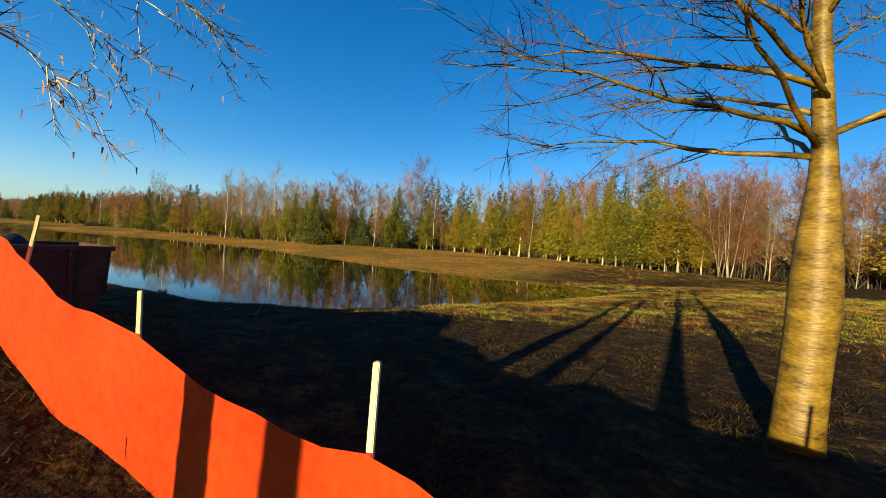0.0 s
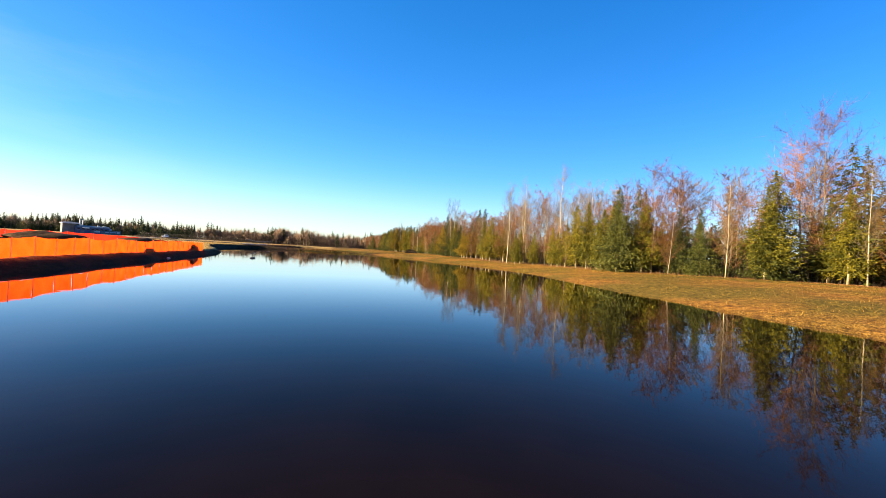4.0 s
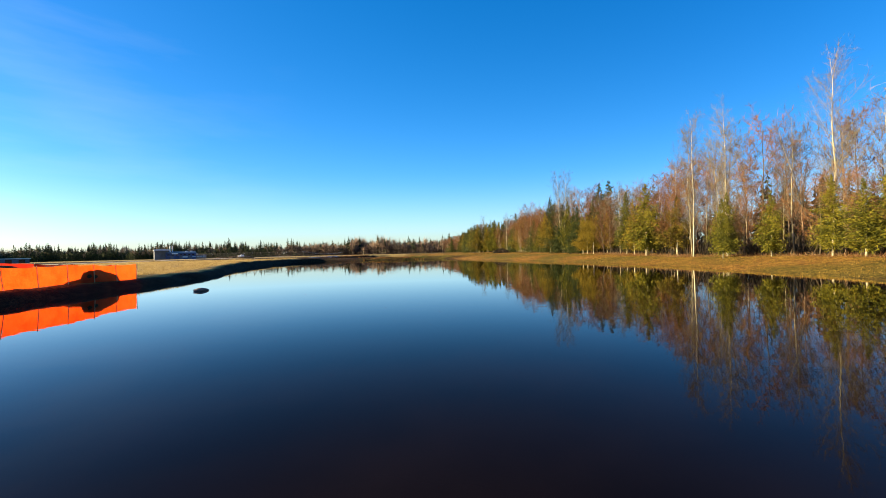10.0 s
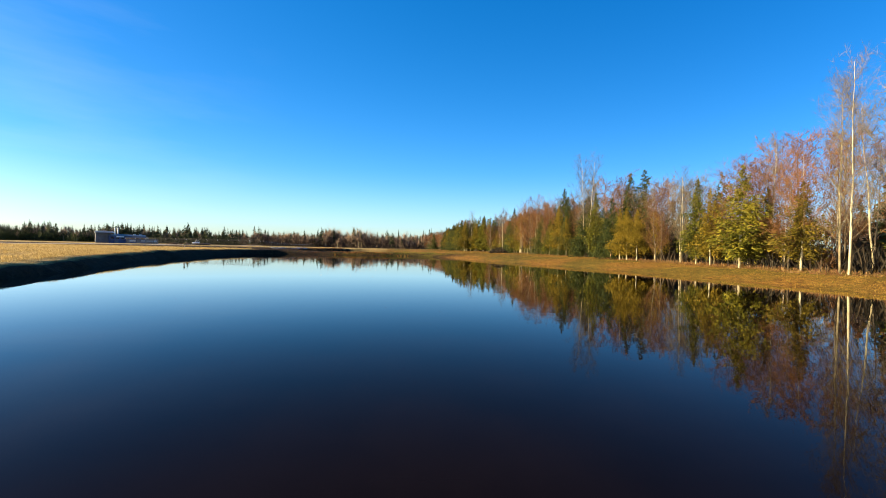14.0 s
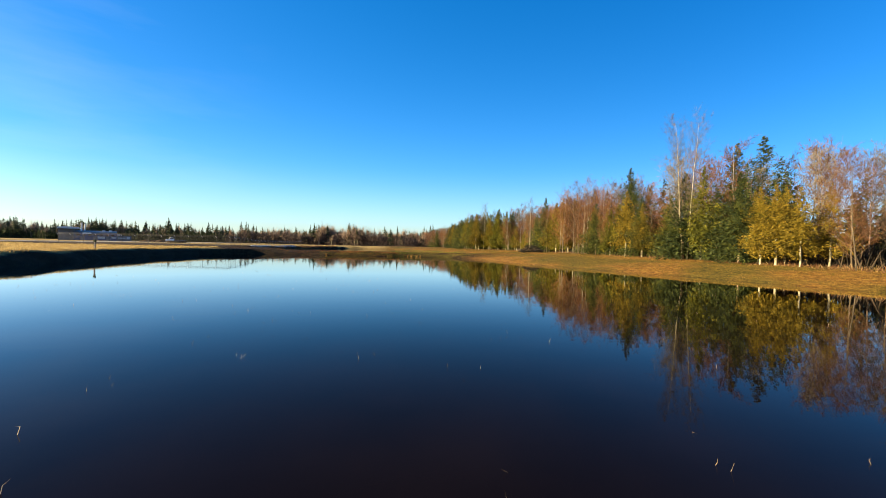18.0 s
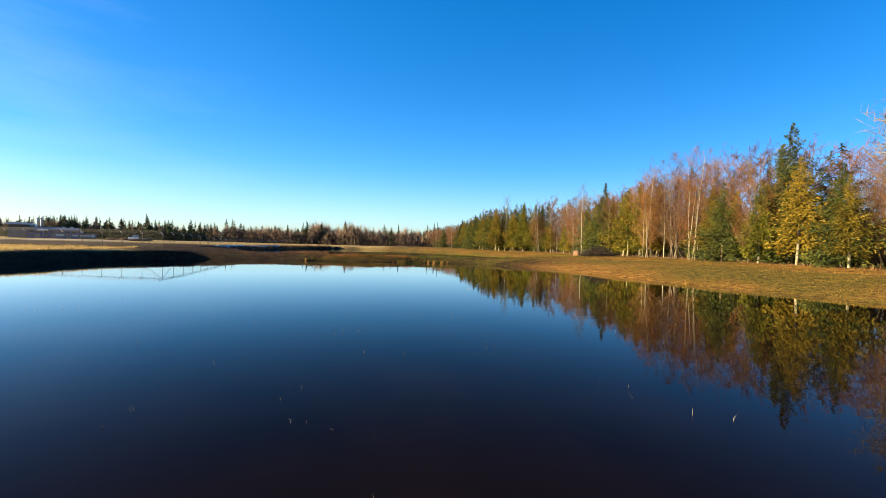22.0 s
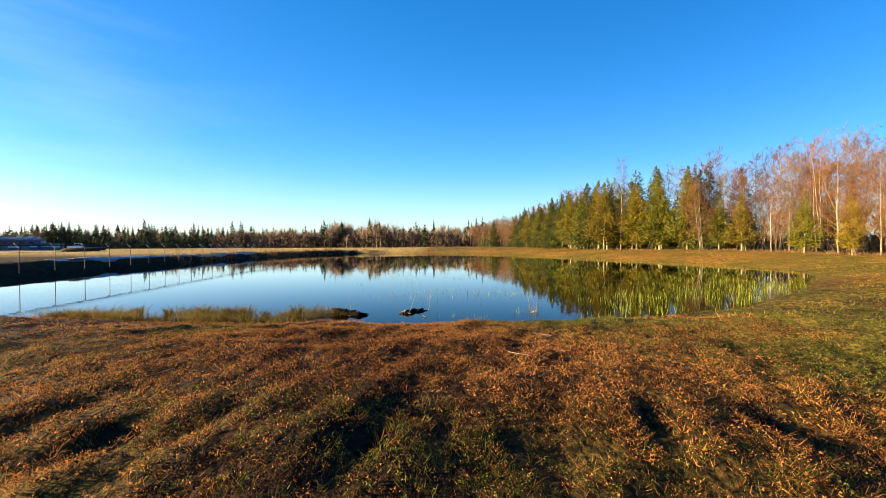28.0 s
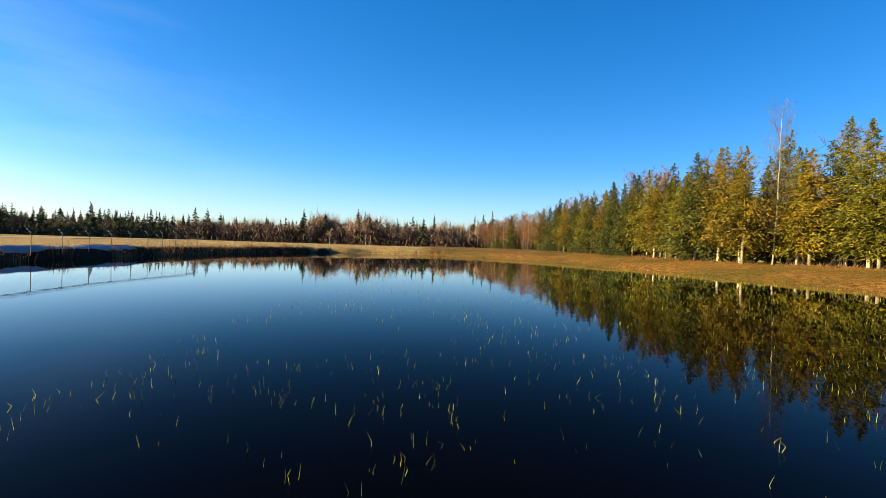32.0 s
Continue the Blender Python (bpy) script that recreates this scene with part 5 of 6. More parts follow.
# ---- loose sticks ----
def stick(x, y, length, turn, mat="grey_wood", z=None, rise=0.1, name="stick", label="bare grey stick lying in the grass"):
    g = Geo()
    t = np.linspace(-0.5, 0.5, 6)
    p = np.c_[t * length, 0.06 * length * np.sin(t * 5), np.abs(t) * 0.02 + rise * (t + 0.5) * length]
    tube(g, p, np.linspace(0.012, 0.005, 6) * (0.5 + 0.5 * length), 5)
    if z is None:
        z = float(ground_z(np.array([x]), np.array([y]))[0]) + 0.03
    return tagged(put(name, g.mesh("stick", mat, True), None, "", pose(x, y, z, 0, 0, turn)), label, "stick")


for k in range(24):
    x, y = float(rng.uniform(-12, 10)), float(rng.uniform(189, 200))
    stick(x, y, float(rng.uniform(0.15, 0.5)), float(rng.uniform(0, 360)), "grey_wood", None, 0.05)
for x, y, ln, tn, rs in ((-8.4, 199.7, 0.6, 60, 1.0), (-7.75, 200.6, 0.6, 75, 1.2), (-8.1, 200.0, 0.35, 20, 0.9), (-10.75, 199.7, 0.4, 100, 1.2), (-10.2, 199.3, 0.5, 200, 0.3), (-3.8, 200.6, 0.5, 80, 1.4)):
    stick(x, y, ln, tn, "grey_wood", 0.0, rs, "dead_branch", "thin dead branch sticking out of the water")


for x, y, ln, tn, rs in ((1.2, 14.9, 0.9, 100, 1.6), (2.0, 15.4, 0.9, 60, 2.2), (3.7, 13.9, 0.7, 60, 1.7), (4.0, 13.8, 0.5, 160, 1.5)):
    stick(x, y, ln, tn, "grey_wood", -0.05, rs, "dead_branch", "bare dead branch standing out of the shallow water")
for k in range(16):
    x, y = float(rng.uniform(2, 14)), float(rng.uniform(-1, 7))
    if dry_land(np.array([x]), np.array([y]))[0]:
        stick(x, y, float(rng.uniform(0.25, 0.55)), float(rng.uniform(0, 360)), "grey_wood", None, float(rng.uniform(0.1, 0.7)), "dead_stalk", "pale broken dead stalk in the rough grass")
tussock(3.75, 13.9, 0.42, "twigs_red", "dark round clump of dead rushes in the shallow water", "rush_clump", 200)


def dead_leaf(x, y, z, size, turn):
    g = Geo()
    u, w = np.meshgrid(np.linspace(-1, 1, 7), np.linspace(-1, 1, 5))
    half = np.sqrt(np.maximum(0.02, 1 - u ** 2)) * (0.55 + 0.12 * np.sin(u * 7))
    v = np.stack([u * size, w * half * size, size * (0.35 * w ** 2 + 0.25 * u ** 2 + 0.08 * np.sin(u * 5 + w * 3))], -1).reshape(-1, 3)
    i = (np.arange(4)[:, None] * 7 + np.arange(6)[None]).ravel()
    g.add(v, np.concatenate([np.stack([i, i + 1, i + 8], 1), np.stack([i, i + 8, i + 7], 1)]))
    return tagged(put("dead_leaf", g.mesh("dead_leaf", "dead_leaf", True), None, "", pose(x, y, z, 12, -15, turn)), "curled pale brown dead leaf lying at the water edge", "leaf")


for k, (x, y, s_) in enumerate(((-8.75, 199.55, 0.13), (-8.62, 199.5, 0.09), (-7.9, 198.75, 0.07), (-10.6, 198.9, 0.07), (-8.45, 199.3, 0.06), (-3.9, 199.5, 0.08))):
    dead_leaf(x, y, 0.02, s_, k * 75)
for k in range(12):
    x, y = float(rng.uniform(-24, 8)), float(rng.uniform(120, 182))
    if shore_distance(np.array([[x, y]]), RING_A)[0] < -2:
        stick(x, y, float(rng.uniform(0.08, 0.2)), float(rng.uniform(0, 360)), "stake_wood", 0.005, 0.25, "twig", "small pale twig floating on the pond")


# ---- brush pile and well ring ----
def brush_pile(x, y):
    ob = new("brush_pile")
    z = float(ground_z(np.array([x]), np.array([y]))[0])
    g = Geo()
    k = 2600
    a = rng.uniform(0, 6.283, k)
    rr = np.sqrt(rng.uniform(0, 1, k)) * 2.7
    b0 = np.stack([np.cos(a) * rr, np.sin(a) * rr, rng.uniform(0, 1, k) * 1.9 * (1 - (rr / 2.9) ** 2)], 1)
    d = np.stack([np.cos(a + rng.normal(0, 0.9, k)), np.sin(a + rng.normal(0, 0.9, k)), rng.normal(0.1, 0.35, k)], 1)
    ribbons(g, b0 - d * 0.4, b0 + d * rng.uniform(0.4, 1.0, (k, 1)), 0.016, rng.normal(0, 0.1, (k, 3)))
    put("twig_mass", g.mesh("twig_mass", "thicket"), ob, "dense brown tangle of cut twigs")
    for j in range(34):
        a = rng.uniform(0, 6.283)
        c = np.array([np.cos(a) * rng.uniform(0, 1.8), np.sin(a) * rng.uniform(0, 1.8), rng.uniform(0.1, 0.9)])
        d = np.array([np.cos(a + rng.normal(0, 1)), np.sin(a + rng.normal(0, 1)), rng.normal(0.05, 0.3)])
        g = Geo()
        t = np.linspace(-1, 1, 5)[:, None]
        tube(g, c + d * t * rng.uniform(0.7, 1.5) + rng.normal(0, 0.06, (5, 3)), np.linspace(0.045, 0.015, 5), 5)
        put("branch", g.mesh("branch", "grey_wood" if j % 2 else "bark_brown", True), ob)
    ob.matrix_basis = pose(x, y, z)
    return tagged(ob, "heap of cut brown branches and brush on the grass", "brush pile")


brush_pile(30.5, 196.8)
bm = bmesh.new()
z = float(ground_z(np.array([33.5]), np.array([212.5]))[0])
seg = 26
for h_, r_ in ((-0.1, 0.86), (0.05, 0.8), (0.4, 0.72), (0.78, 0.7), (0.84, 0.66)):
    row_ = [bm.verts.new((r_ * (1 + 0.05 * math.sin(3 * a_) + 0.03 * math.sin(7 * a_ + 1)) * math.cos(a_), r_ * (1 + 0.05 * math.sin(3 * a_) + 0.03 * math.sin(7 * a_ + 1)) * math.sin(a_), h_)) for a_ in (2 * math.pi * k / seg for k in range(seg))]
    if h_ > -0.1:
        for k in range(seg):
            bm.faces.new((last_[k], last_[(k + 1) % seg], row_[(k + 1) % seg], row_[k]))
    last_ = row_
bm.faces.new(last_)
ob = new("tree_stump")
part("stump_body", bm, "mulch", ob)
part("sawn_top", rod(0.63, 0.03, (0, 0, 0.85), "Z", 24), "grey_wood", ob, "weathered sawn top face")
ob.matrix_basis = pose(33.5, 212.5, z) @ Matrix.Diagonal((1.05, 1.05, 1.35, 1))
tagged(ob, "broad brown tree stump standing in the grass", "stump")

# ---- marker post on the west bank ----
ob = new("marker_post")
z = float(ground_z(np.array([-36.6]), np.array([152.0]))[0])
part("post", boxed((0.12, 0.12, 1.1), (0, 0, 0.5), 0.01), "grey_wood", ob)
part("cap", boxed((0.22, 0.2, 0.3), (0, 0, 0.95), 0.02), "needles_dark", ob, "dark green metal box")
ob.matrix_basis = pose(-36.6, 152.0, z)
tagged(ob, "short wooden post with a dark box on the bank", "post")


# ---- waste skip beside the fence at the start ----
ob = new("waste_skip")
z = float(ground_z(np.array([-1.9]), np.array([2.6]))[0])
bm = bmesh.new()
r_ = bmesh.ops.create_cube(bm, size=1.0, matrix=Matrix.Translation((0, 0, 0.68)) @ Matrix.Diagonal((2.8, 1.7, 1.3, 1)))
bm.faces.ensure_lookup_table()
for v in r_["verts"]:
    if v.co.z < 0.3:
        v.co.x *= 0.82
topf = max(bm.faces, key=lambda f: f.calc_center_median().z)
bmesh.ops.inset_individual(bm, faces=[topf], thickness=0.06)
bmesh.ops.translate(bm, verts=topf.verts[:], vec=(0, 0, -0.9))
part("tub", bm, "skip_paint", ob, "dark rusty red steel tub")
for sy in (-0.86, 0.86):
    part("rim", boxed((2.9, 0.09, 0.09), (0, sy, 1.33), 0.01), "skip_paint", ob)
for sx in (-1.42, 1.42):
    part("rim", boxed((0.09, 1.65, 0.09), (sx, 0, 1.335), 0.01), "skip_paint", ob)
for sx in (-0.8, 0.0, 0.8):
    part("rib", boxed((0.08, 0.06, 1.15), (sx, -0.88, 0.7), 0.01), "skip_paint", ob)
z -= 0.1
ob.matrix_basis = pose(-1.9, 2.9, z, 0, 0, 8)
tagged(ob, "dark red-brown steel waste skip beside the orange fence", "skip")
for k, (sx, sy) in enumerate(((-0.8, 0.1), (-0.2, -0.2), (0.1, 0.3))):
    lump("rubble_bag", "black plastic rubble bag lying in the skip", "bag", -1.9 + sx, 2.9 + sy, (0.42, 0.36, 0.5), "black_rubber", z=z + 1.02, seed=60 + k)


# ---- chain-link security fence ----
def chain_fence(corner, end, other):
    ob = new("chain_link_fence")
    legs = [(corner, end), (corner, other)]
    bmp = rod(0.026, 2.3, (0, 0, 1.0), "Z", 8)
    me_post = bpy.data.meshes.new("post")
    bmp.to_mesh(me_post)
    me_post.materials.append(MATS["steel"])
    me_arm = bpy.data.meshes.new("barb_arm")
    bmp.free()
    bmp = boxed((0.045, 0.025, 0.5), (0.17, 0, 2.1 + 0.17), 0.0)
    bmesh.ops.rotate(bmp, verts=bmp.verts, cent=(0, 0, 2.1), matrix=Matrix.Rotation(radians(40), 3, "Y"))
    bmp.to_mesh(me_arm)
    bmp.free()
    me_arm.materials.append(MATS["white_paint"])
    for (ax, ay), (bx, by) in legs:
        length = math.hypot(bx - ax, by - ay)
        k = int(round(length / 3.3))
        t = np.linspace(0, 1, k + 1)
        x, y = ax + (bx - ax) * t, ay + (by - ay) * t
        z = np.convolve(np.pad(np.maximum(ground_z(x, y), 0.6), 2, "edge"), np.ones(5) / 5, "valid")
        turn = math.degrees(math.atan2(by - ay, bx - ax))
        for j in range(k + 1):
            if j or (ax, ay) != tuple(corner) or (bx, by) == tuple(end):
                put("post", me_post, ob, "", pose(x[j], y[j], z[j]))
                put("barb_arm", me_arm, ob, "pale angled barbed wire arm", pose(x[j], y[j], z[j], 0, 0, turn + 90))
        g = Geo()
        tube(g, np.stack([x, y, z + 2.1], 1), 0.034, 5)
        put("top_rail", g.mesh("top_rail", "steel", True), ob)
        side = np.array([-(by - ay), bx - ax]) / length
        for s_ in range(3):
            g = Geo()
            o = 0.12 + 0.14 * s_
            tube(g, np.stack([x + side[0] * o, y + side[1] * o, z + 2.18 + 0.12 * s_], 1), 0.013, 3)
            put("barbed_wire", g.mesh("barbed_wire", "steel"), ob)
        for j in range(k):
            g = Geo()
            w_ = length / k
            n_ = int((w_ + 2.0) / 0.16)
            u0 = np.arange(n_) * 0.16 - 2.0
            for sg in (1, -1):
                lo_, hi_ = (u0, u0 + 2.0) if sg > 0 else (u0 + 2.0, u0)
                za, zb = np.zeros(n_), np.full(n_, 2.0)
                ta = np.where(lo_ < 0, -lo_ / 2.0, np.where(lo_ > w_, (lo_ - w_) / 2.0, 0))
                tb = np.where(hi_ < 0, 1 + hi_ / 2.0, np.where(hi_ > w_, 1 - (hi_ - w_) / 2.0, 1))
                ok = tb > ta
                pa = (lo_ + (hi_ - lo_) * ta)[ok] / w_
                pb = (lo_ + (hi_ - lo_) * tb)[ok] / w_
                qa = np.stack([x[j] + (x[j + 1] - x[j]) * pa, y[j] + (y[j + 1] - y[j]) * pa, z[j] + (z[j + 1] - z[j]) * pa + 0.06 + 2.0 * ta[ok]], 1)
                qb = np.stack([x[j] + (x[j + 1] - x[j]) * pb, y[j] + (y[j + 1] - y[j]) * pb, z[j] + (z[j + 1] - z[j]) * pb + 0.06 + 2.0 * tb[ok]], 1)
                wv = np.array([side[1], -side[0], 0]) * 0.0045
                v = np.stack([qa - wv, qa + wv, qb + wv, qb - wv], 1).reshape(-1, 3)
                f = (np.array([[0, 1, 2], [0, 2, 3]])[None] + 4 * np.arange(len(qa))[:, None, None]).reshape(-1, 3)
                g.add(v, f)
            put("wire_panel", g.mesh("wire_panel", "steel"), ob)
        g = Geo()
        tube(g, [(x[0], y[0], z[0] + 2.05), (x[1], y[1], z[1] + 0.1)], 0.026, 6)
        put("brace", g.mesh("brace", "steel", True), ob)
    return tagged(ob, "galvanised chain-link fence with angled barbed wire arms", "fence")


chain_fence((-38.0, 189.6), (-50.4, 286.0), (-80.0, 197.5))


# ---- far side of the field: road, truck, works ----
def strip(name, pts, width, mat, label, lift=0.05):
    p = fence_line(pts, 6.0)
    d = np.gradient(p, axis=0)
    d /= np.linalg.norm(d, axis=1)[:, None]
    nrm = np.stack([-d[:, 1], d[:, 0]], 1)
    a, c = p + nrm * width / 2, p - nrm * width / 2
    v = np.concatenate([np.c_[q, ground_z(q[:, 0], q[:, 1]) + lift] for q in (a, p, c)])
    m_ = len(p)
    i = np.arange(m_ - 1)
    f = []
    for o in (0, m_):
        f += [np.stack([o + i, o + i + 1, o + m_ + i + 1], 1), np.stack([o + i, o + m_ + i + 1, o + m_ + i], 1)]
    v[m_ : 2 * m_, 2] += 0.06
    ob_ = put(name, tri_mesh(name, v, np.concatenate(f)[:, ::-1], mat, True))
    return tagged(ob_, label, "road", kind="structure")


strip("road", [(-60, 60), (-86, 140), (-108, 230), (-118, 304), (-130, 420)], 8.0, "concrete", "pale gravel site road across the field", 0.12)


def truck(x, y, turn):
    ob = new("flatbed_truck")
    part("chassis", boxed((8.2, 0.9, 0.25), (-0.6, 0, 0.72), 0.03), "black_rubber", ob)
    part("bonnet", boxed((1.3, 1.9, 0.75), (2.75, 0, 1.12), 0.12), "white_paint", ob)
    cab = bmesh.new()
    box(cab, (2.3, 2.0, 0.85), (1.1, 0, 1.15), 0.08)
    lo_ = bmesh.ops.create_cube(cab, size=1.0, matrix=Matrix.Translation((0.95, 0, 1.95)) @ Matrix.Diagonal((1.9, 1.85, 0.8, 1)))["verts"]
    for v in lo_:
        if v.co.z > 2:
            v.co.x = 0.95 + (v.co.x - 0.95) * 0.72
            v.co.y *= 0.86
    cab_ob = part("cab", cab, "white_paint", ob)
    for sy in (-1, 1):
        part("side_window", boxed((0.75, 0.03, 0.5), (1.25, 0.9 * sy, 1.95), 0.02), "dark_glass", cab_ob)
        part("side_window", boxed((0.6, 0.03, 0.5), (0.5, 0.9 * sy, 1.95), 0.02), "dark_glass", cab_ob)
        part("headlight", boxed((0.05, 0.35, 0.2), (3.41, 0.68 * sy, 1.2), 0.02), "concrete", ob, "clear headlight")
        part("mirror", boxed((0.12, 0.2, 0.3), (1.75, 1.15 * sy, 1.75), 0.03), "black_rubber", cab_ob)
    ws = boxed((0.04, 1.5, 0.55), (1.83, 0, 1.97), 0.02)
    bmesh.ops.rotate(ws, verts=ws.verts, cent=(1.83, 0, 1.97), matrix=Matrix.Rotation(radians(-18), 3, "Y"))
    part("windscreen", ws, "dark_glass", cab_ob)
    part("grille", boxed((0.06, 1.1, 0.4), (3.41, 0, 1.1), 0.02), "black_rubber", ob)
    part("bumper", boxed((0.2, 1.95, 0.25), (3.42, 0, 0.72), 0.05), "steel", ob)
    part("flat_bed", boxed((5.2, 2.2, 0.15), (-2.7, 0, 1.0), 0.02), "tarp", ob)
    part("headboard", boxed((0.08, 2.1, 0.9), (-0.15, 0, 1.5), 0.02), "tarp", ob)
    for wx in (2.6, -3.6):
        for sy in (-1, 1):
            w_ = part("wheel", rod(0.42, 0.26, (wx, 0.88 * sy, 0.42), "Y", 20), "black_rubber", ob)
            part("rim", rod(0.22, 0.28, (wx, 0.88 * sy, 0.42), "Y", 14), "steel", w_)
    ob.matrix_basis = pose(x, y, float(ground_z(np.array([x]), np.array([y]))[0]) + 0.16, 0, 0, turn)
    return tagged(ob, "white flatbed pickup truck parked on the site road", "truck")


truck(-118, 304, 217)


def works(x, y, turn):
    ob = new("works_building")
    part("wall", boxed((30, 18, 6.5), (0, 0, 3.2), 0.05), "blue_cladding", ob)
    part("wall", boxed((12, 14, 9.0), (-19, 2, 4.4), 0.05), "grey_cladding", ob)
    part("wall", boxed((13, 12, 4.5), (20, 1, 2.2), 0.05), "grey_cladding", ob)
    roof = bmesh.new()
    for xx_, w_, z_ in ((0, 31, 6.5), (-19, 13, 9.0)):
        a_ = [roof.verts.new((xx_ + sx * w_ / 2, sy * 9.6, z_)) for sx, sy in ((-1, -1), (1, -1), (1, 1), (-1, 1))]
        r1, r2 = roof.verts.new((xx_ - w_ / 2, 0, z_ + 1.6)), roof.verts.new((xx_ + w_ / 2, 0, z_ + 1.6))
        roof.faces.new((a_[0], a_[1], r2, r1))
        roof.faces.new((a_[2], a_[3], r1, r2))
        roof.faces.new((a_[1], a_[2], r2))
        roof.faces.new((a_[3], a_[0], r1))
    part("roof", roof, "grey_cladding", ob)
    for k in range(7):
        w_ = part("window", boxed((2.2, 0.2, 1.2), (-12 + k * 4, -9.05, 4.6), 0.03), "dark_glass", ob)
        part("sill", boxed((2.5, 0.3, 0.12), (-12 + k * 4, -9.12, 3.92), 0.02), "concrete", w_)
    for k in range(3):
        part("door", boxed((3.2, 0.16, 3.4), (-9 + k * 9, -9.06, 1.7), 0.03), "grey_cladding", ob, "grey roller door")
    hall = bmesh.new()
    ts = [math.pi * q / 12 for q in range(13)]
    front, back = ([hall.verts.new((-19 + 7.0 * math.cos(a_), yy_, 9.0 + 1.8 * math.sin(a_))) for a_ in ts] for yy_ in (-9.0, 9.5))
    for q in range(12):
        hall.faces.new((front[q], front[q + 1], back[q + 1], back[q]))
    hall.faces.new(front)
    hall.faces.new(back[::-1])
    part("arched_roof", hall, "silver_sheet", ob, "silver arched metal roof")
    for sx, w_, h_ in ((4, 5.0, 1.6), (13, 3.5, 1.2), (19, 6.0, 0.9), (24, 2.5, 1.8)):
        part("wall_panel", boxed((w_, 0.18, h_), (sx, -9.1 if sx < 15 else -5.1, 2.6), 0.02), "silver_sheet", ob, "pale sheet metal wall panel")
    for sx in (6, 11, 17):
        part("roof_unit", boxed((2.2, 2.0, 1.5), (sx, -2, 8.0 if sx < 15 else 5.2), 0.1), "silver_sheet", ob, "pale rooftop ventilation unit")
    part("sign", boxed((6.0, 0.2, 1.0), (-6, -9.1, 5.9), 0.03), "white_paint", ob, "blank white sign board")
    for sx in (-9.5, -7.2):
        st = part("chimney", rod(0.6, 8.0, (sx, 3, 10.0), "Z", 14), "silver_sheet", ob, "pale steel exhaust stack")
        part("cap", rod(0.8, 0.6, (sx, 3, 14.0), "Z", 14), "grey_cladding", st)
    g = Geo()
    t = np.linspace(0, math.pi, 10)
    tube(g, np.stack([-12 + 2.2 * np.cos(t), 0 * t - 2, 7.5 + 2.4 * np.sin(t)], 1), 0.5, 8)
    put("duct", g.mesh("duct", "white_paint", True), ob, "pale bent ventilation duct")
    ob.matrix_basis = pose(x, y, 1.0, 0, 0, turn) @ Matrix.Diagonal((0.62, 0.62, 0.72, 1))
    return tagged(ob, "blue and grey factory building with two exhaust stacks", "building")


works(-186, 344, 40)


def shed(x, y, turn, length):
    ob = new("low_warehouse")
    part("wall", boxed((length, 8, 2.6), (0, 0, 1.3), 0.05), "grey_cladding", ob)
    part("roof", boxed((length + 1, 9, 0.3), (0, 0, 2.75), 0.05), "white_paint", ob, "pale flat metal roof")
    for k in range(5):
        part("door", boxed((2.4, 0.15, 2.2), (-length / 2 + 3 + k * (length - 6) / 4, -4.05, 1.1), 0.02), "dark_glass", ob)
    ob.matrix_basis = pose(x, y, 1.0, 0, 0, turn)
    return tagged(ob, "long low warehouse with a pale flat roof", "building")


shed(-246, 240, 62, 22)
shed(-226, 258, 62, 26)
x, y = -150.0, 335.0
for k in range(5):
    lump("soil_heap", "low dark heap of gravel beside the works", "soil heap", x + k * 9, y - k * 9 + (k % 2) * 4, (4.5, 3, 1.4), "soil", z=1.0, seed=40 + k)


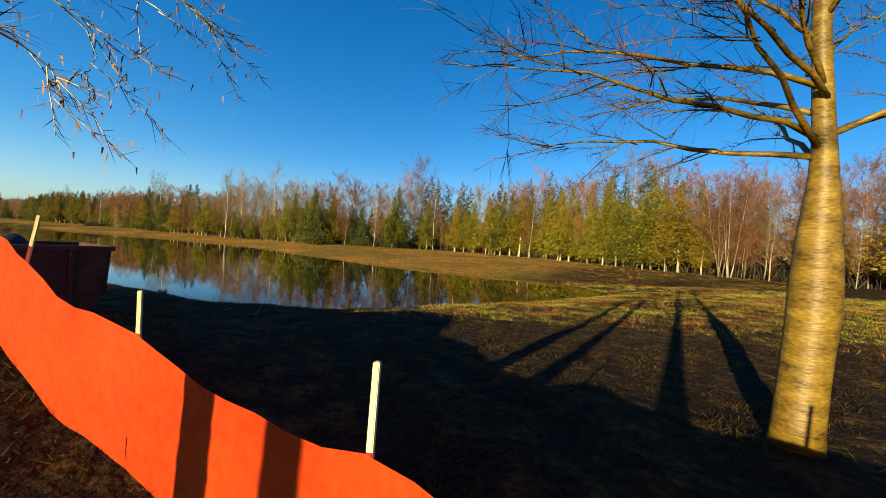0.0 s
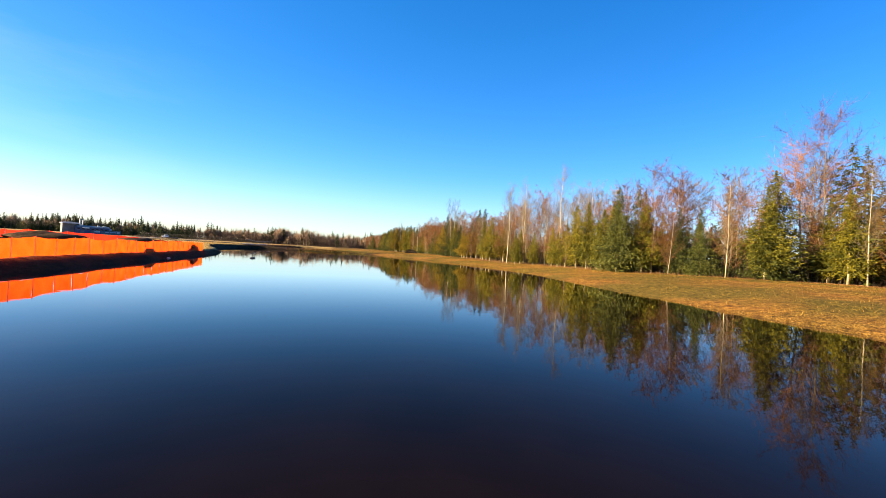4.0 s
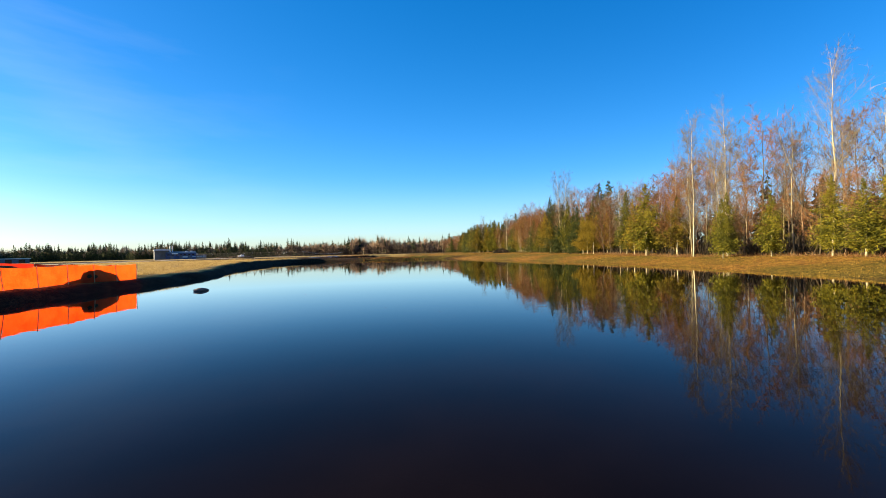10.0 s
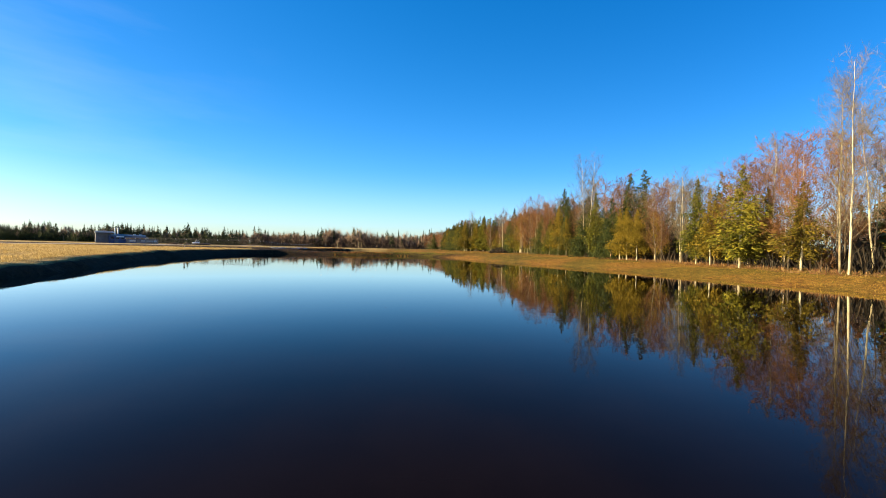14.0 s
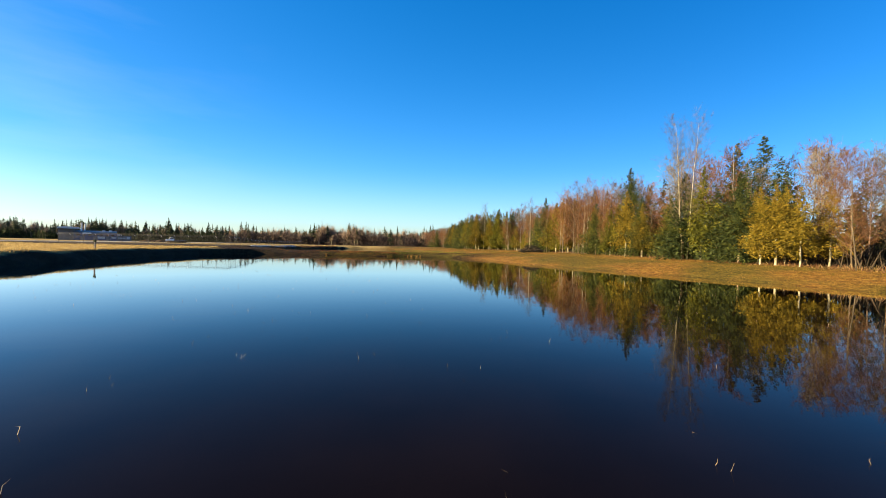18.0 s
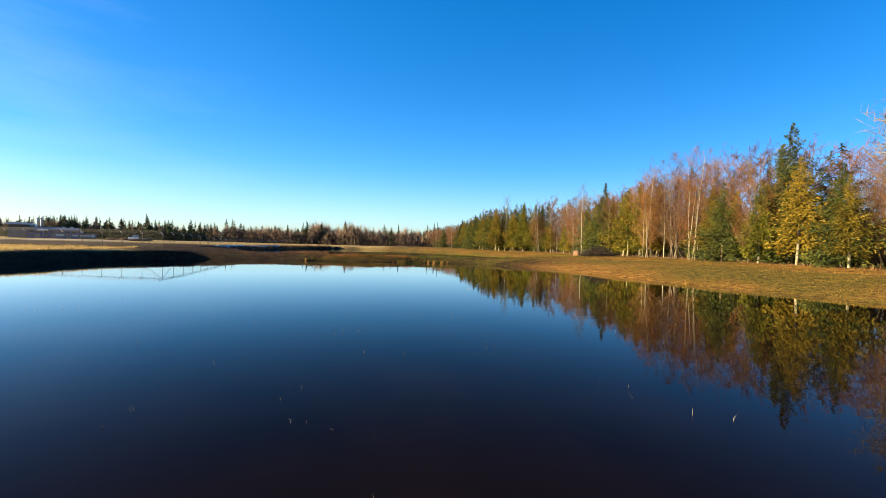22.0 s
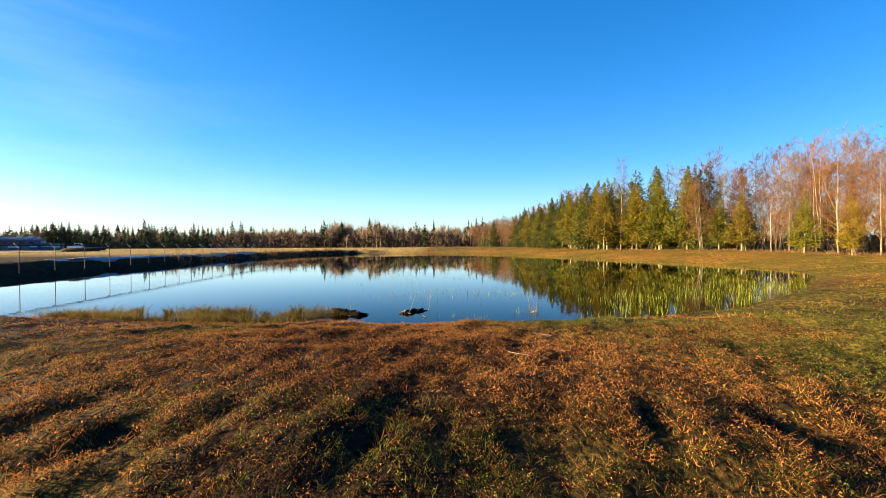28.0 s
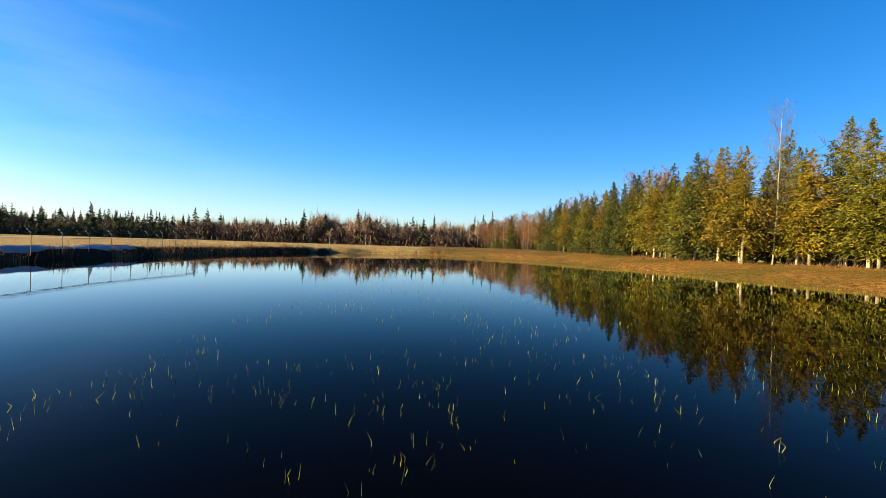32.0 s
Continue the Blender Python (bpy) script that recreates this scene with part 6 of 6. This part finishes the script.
# ---- trees at the start ----
def near_tree(name, label, x, y, height, radius, fork, spread, seed, mat, twig, limbs, catkin=False, extra=(), reaches=(), thin=0.3, bow=0.0):
    r = np.random.default_rng(seed)
    z0 = float(ground_z(np.array([x]), np.array([y]))[0])
    ob = new(name)
    trunk = Geo()
    t = np.linspace(0, 1, 26)
    p = np.stack([0.05 * np.sin(t * 9), 0.06 * np.sin(t * 6 + 1), t * height - 0.1], 1)
    p[:, :2] += np.array([0.63, -0.78]) * (bow * np.interp(t * height, [0, 1.6, 3.2, 4.5, 9], [0, 0.35, 0.1, -0.6, -1.2]))[:, None]
    rad = radius * (1 - 0.85 * t) * (1 + 0.15 * np.exp(-t * height / 0.2) + 0.22 * np.exp(-(((t * height - 1.7) / 1.0) ** 2))) * (1 + 0.03 * np.sin(t * 40)) * (np.interp(t * height, [2.5, 3.3], [1.0, 0.66]) if bow else 1.0)
    tube(trunk, p, rad, 18)
    put("trunk", trunk.mesh("trunk", mat, True), ob)
    haze, cat_ = Geo(), Geo()
    for k in range(limbs + len(extra) + len(reaches)):
        u = fork / height + (0.95 - fork / height) * (min(k, limbs - 1) / limbs) ** 1.1
        base = np.array([np.interp(u, t, p[:, j]) for j in range(3)])
        a = k * 2.4 + r.uniform(-0.4, 0.4)
        length = spread * (1.05 - 0.7 * u) * r.uniform(0.75, 1.15)
        rise = r.uniform(0.12, 0.5) + 0.8 * u
        if limbs <= k < limbs + len(extra):
            a, length, rise, u = extra[k - limbs]
            a = radians(a)
            base = np.array([np.interp(u, t, p[:, j]) for j in range(3)])
        d = np.array([math.cos(a), math.sin(a), rise])
        d /= np.linalg.norm(d)
        s = np.linspace(0, 1, 9)[:, None]
        q = base + d * length * s + np.array([0, 0, -0.1 * length]) * s ** 2.2 + np.cumsum(r.normal(0, 0.012, (9, 3)), 0) * length
        if k >= limbs + len(extra):
            mid, end = (np.array(w_) - (x, y, z0) for w_ in reaches[k - limbs - len(extra)])
            base = np.array([0, 0, min(mid[2] - 0.3, height * 0.6)])
            q = base * (1 - s) ** 2 + 2 * (2 * mid - 0.5 * base - 0.5 * end) * s * (1 - s) + end * s ** 2 + np.cumsum(r.normal(0, 0.006, (9, 3)), 0)
            length, d, u = 1.7, (end - mid) / np.linalg.norm(end - mid), 0.6
        r0 = max(0.013, radius * thin * (1 - u))
        g = Geo()
        tube(g, q, r0 * (1 - 0.88 * s[:, 0]), 7)
        for j in range(int(7 + length * 2)):
            w = r.uniform(0.25, 0.98)
            b0 = np.array([np.interp(w, s[:, 0], q[:, c_]) for c_ in range(3)])
            e = d + r.normal(0, 0.5, 3)
            e[2] = e[2] * 0.6 - 0.02
            e /= np.linalg.norm(e)
            ln = length * r.uniform(0.15, 0.42)
            s2 = np.linspace(0, 1, 5)[:, None]
            q2 = b0 + e * ln * s2 + np.array([0, 0, -0.12 * ln]) * s2 ** 2 + np.cumsum(r.normal(0, 0.03, (5, 3)), 0) * ln
            tube(g, q2, r0 * 0.2 * (1 - 0.85 * s2[:, 0]) + 0.0015, 4)
            m_ = 18
            w2 = r.uniform(0.15, 1.0, m_)
            b2 = np.stack([np.interp(w2, s2[:, 0], q2[:, c_]) for c_ in range(3)], 1)
            e2 = e + r.normal(0, 0.6, (m_, 3))
            e2 /= np.linalg.norm(e2, axis=1)[:, None]
            tip = b2 + e2 * ln * r.uniform(0.15, 0.45, (m_, 1))
            ribbons(haze, b2, tip, 0.0035)
            if catkin:
                c0 = tip[::3]
                ribbons(cat_, c0, c0 + np.array([0, 0, -1]) * r.uniform(0.04, 0.09, (len(c0), 1)) + r.normal(0, 0.01, c0.shape), 0.007)
        put("limb", g.mesh("limb", mat, True), ob)
    put("twig_haze", haze.mesh("twig_haze", twig), ob)
    if catkin:
        put("catkin", cat_.mesh("catkin", "catkins"), ob, "hanging brown catkins")
    ob.matrix_basis = pose(x, y, z0)
    return tagged(ob, label, "tree")


near_tree("roadside_tree", "leafless tree with smooth yellow-lit banded bark", 3.45, -8.25, 9.5, 0.22, 3.1, 3.9, 4, "bark_near", "twigs_red", 24, False, ((140, 3.6, 0.12, 0.36), (155, 3.4, 0.3, 0.4), (120, 3.6, 0.25, 0.42), (-60, 2.6, 0.5, 0.36), (100, 3.2, 0.2, 0.34)), (), 0.26, 0.3)
near_tree("birch_tree", "leafless birch with hanging catkins behind the fence", -5.0, -5.7, 10.0, 0.17, 3.4, 3.0, 5, "bark_pale", "twigs_red", 20, True, (), (((-2.3, -4.1, 4.85), (-1.8, -3.95, 4.25)), ((-1.7, -4.3, 5.15), (-1.05, -4.25, 4.6)), ((-2.4, -4.0, 4.5), (-2.0, -3.9, 4.05)), ((-2.2, -4.2, 5.0), (-1.35, -4.2, 4.85))), 0.25)
near_tree("birch_tree", "leafless birch behind the orange fence", -7.5, -6.9, 11.0, 0.16, 4.0, 3.6, 6, "bark_pale", "twigs_red", 20, True)
near_tree("birch_tree", "leafless birch behind the orange fence", -7.4, -8.6, 11.0, 0.2, 4.2, 3.4, 8, "bark_pale", "twigs_red", 20, True)
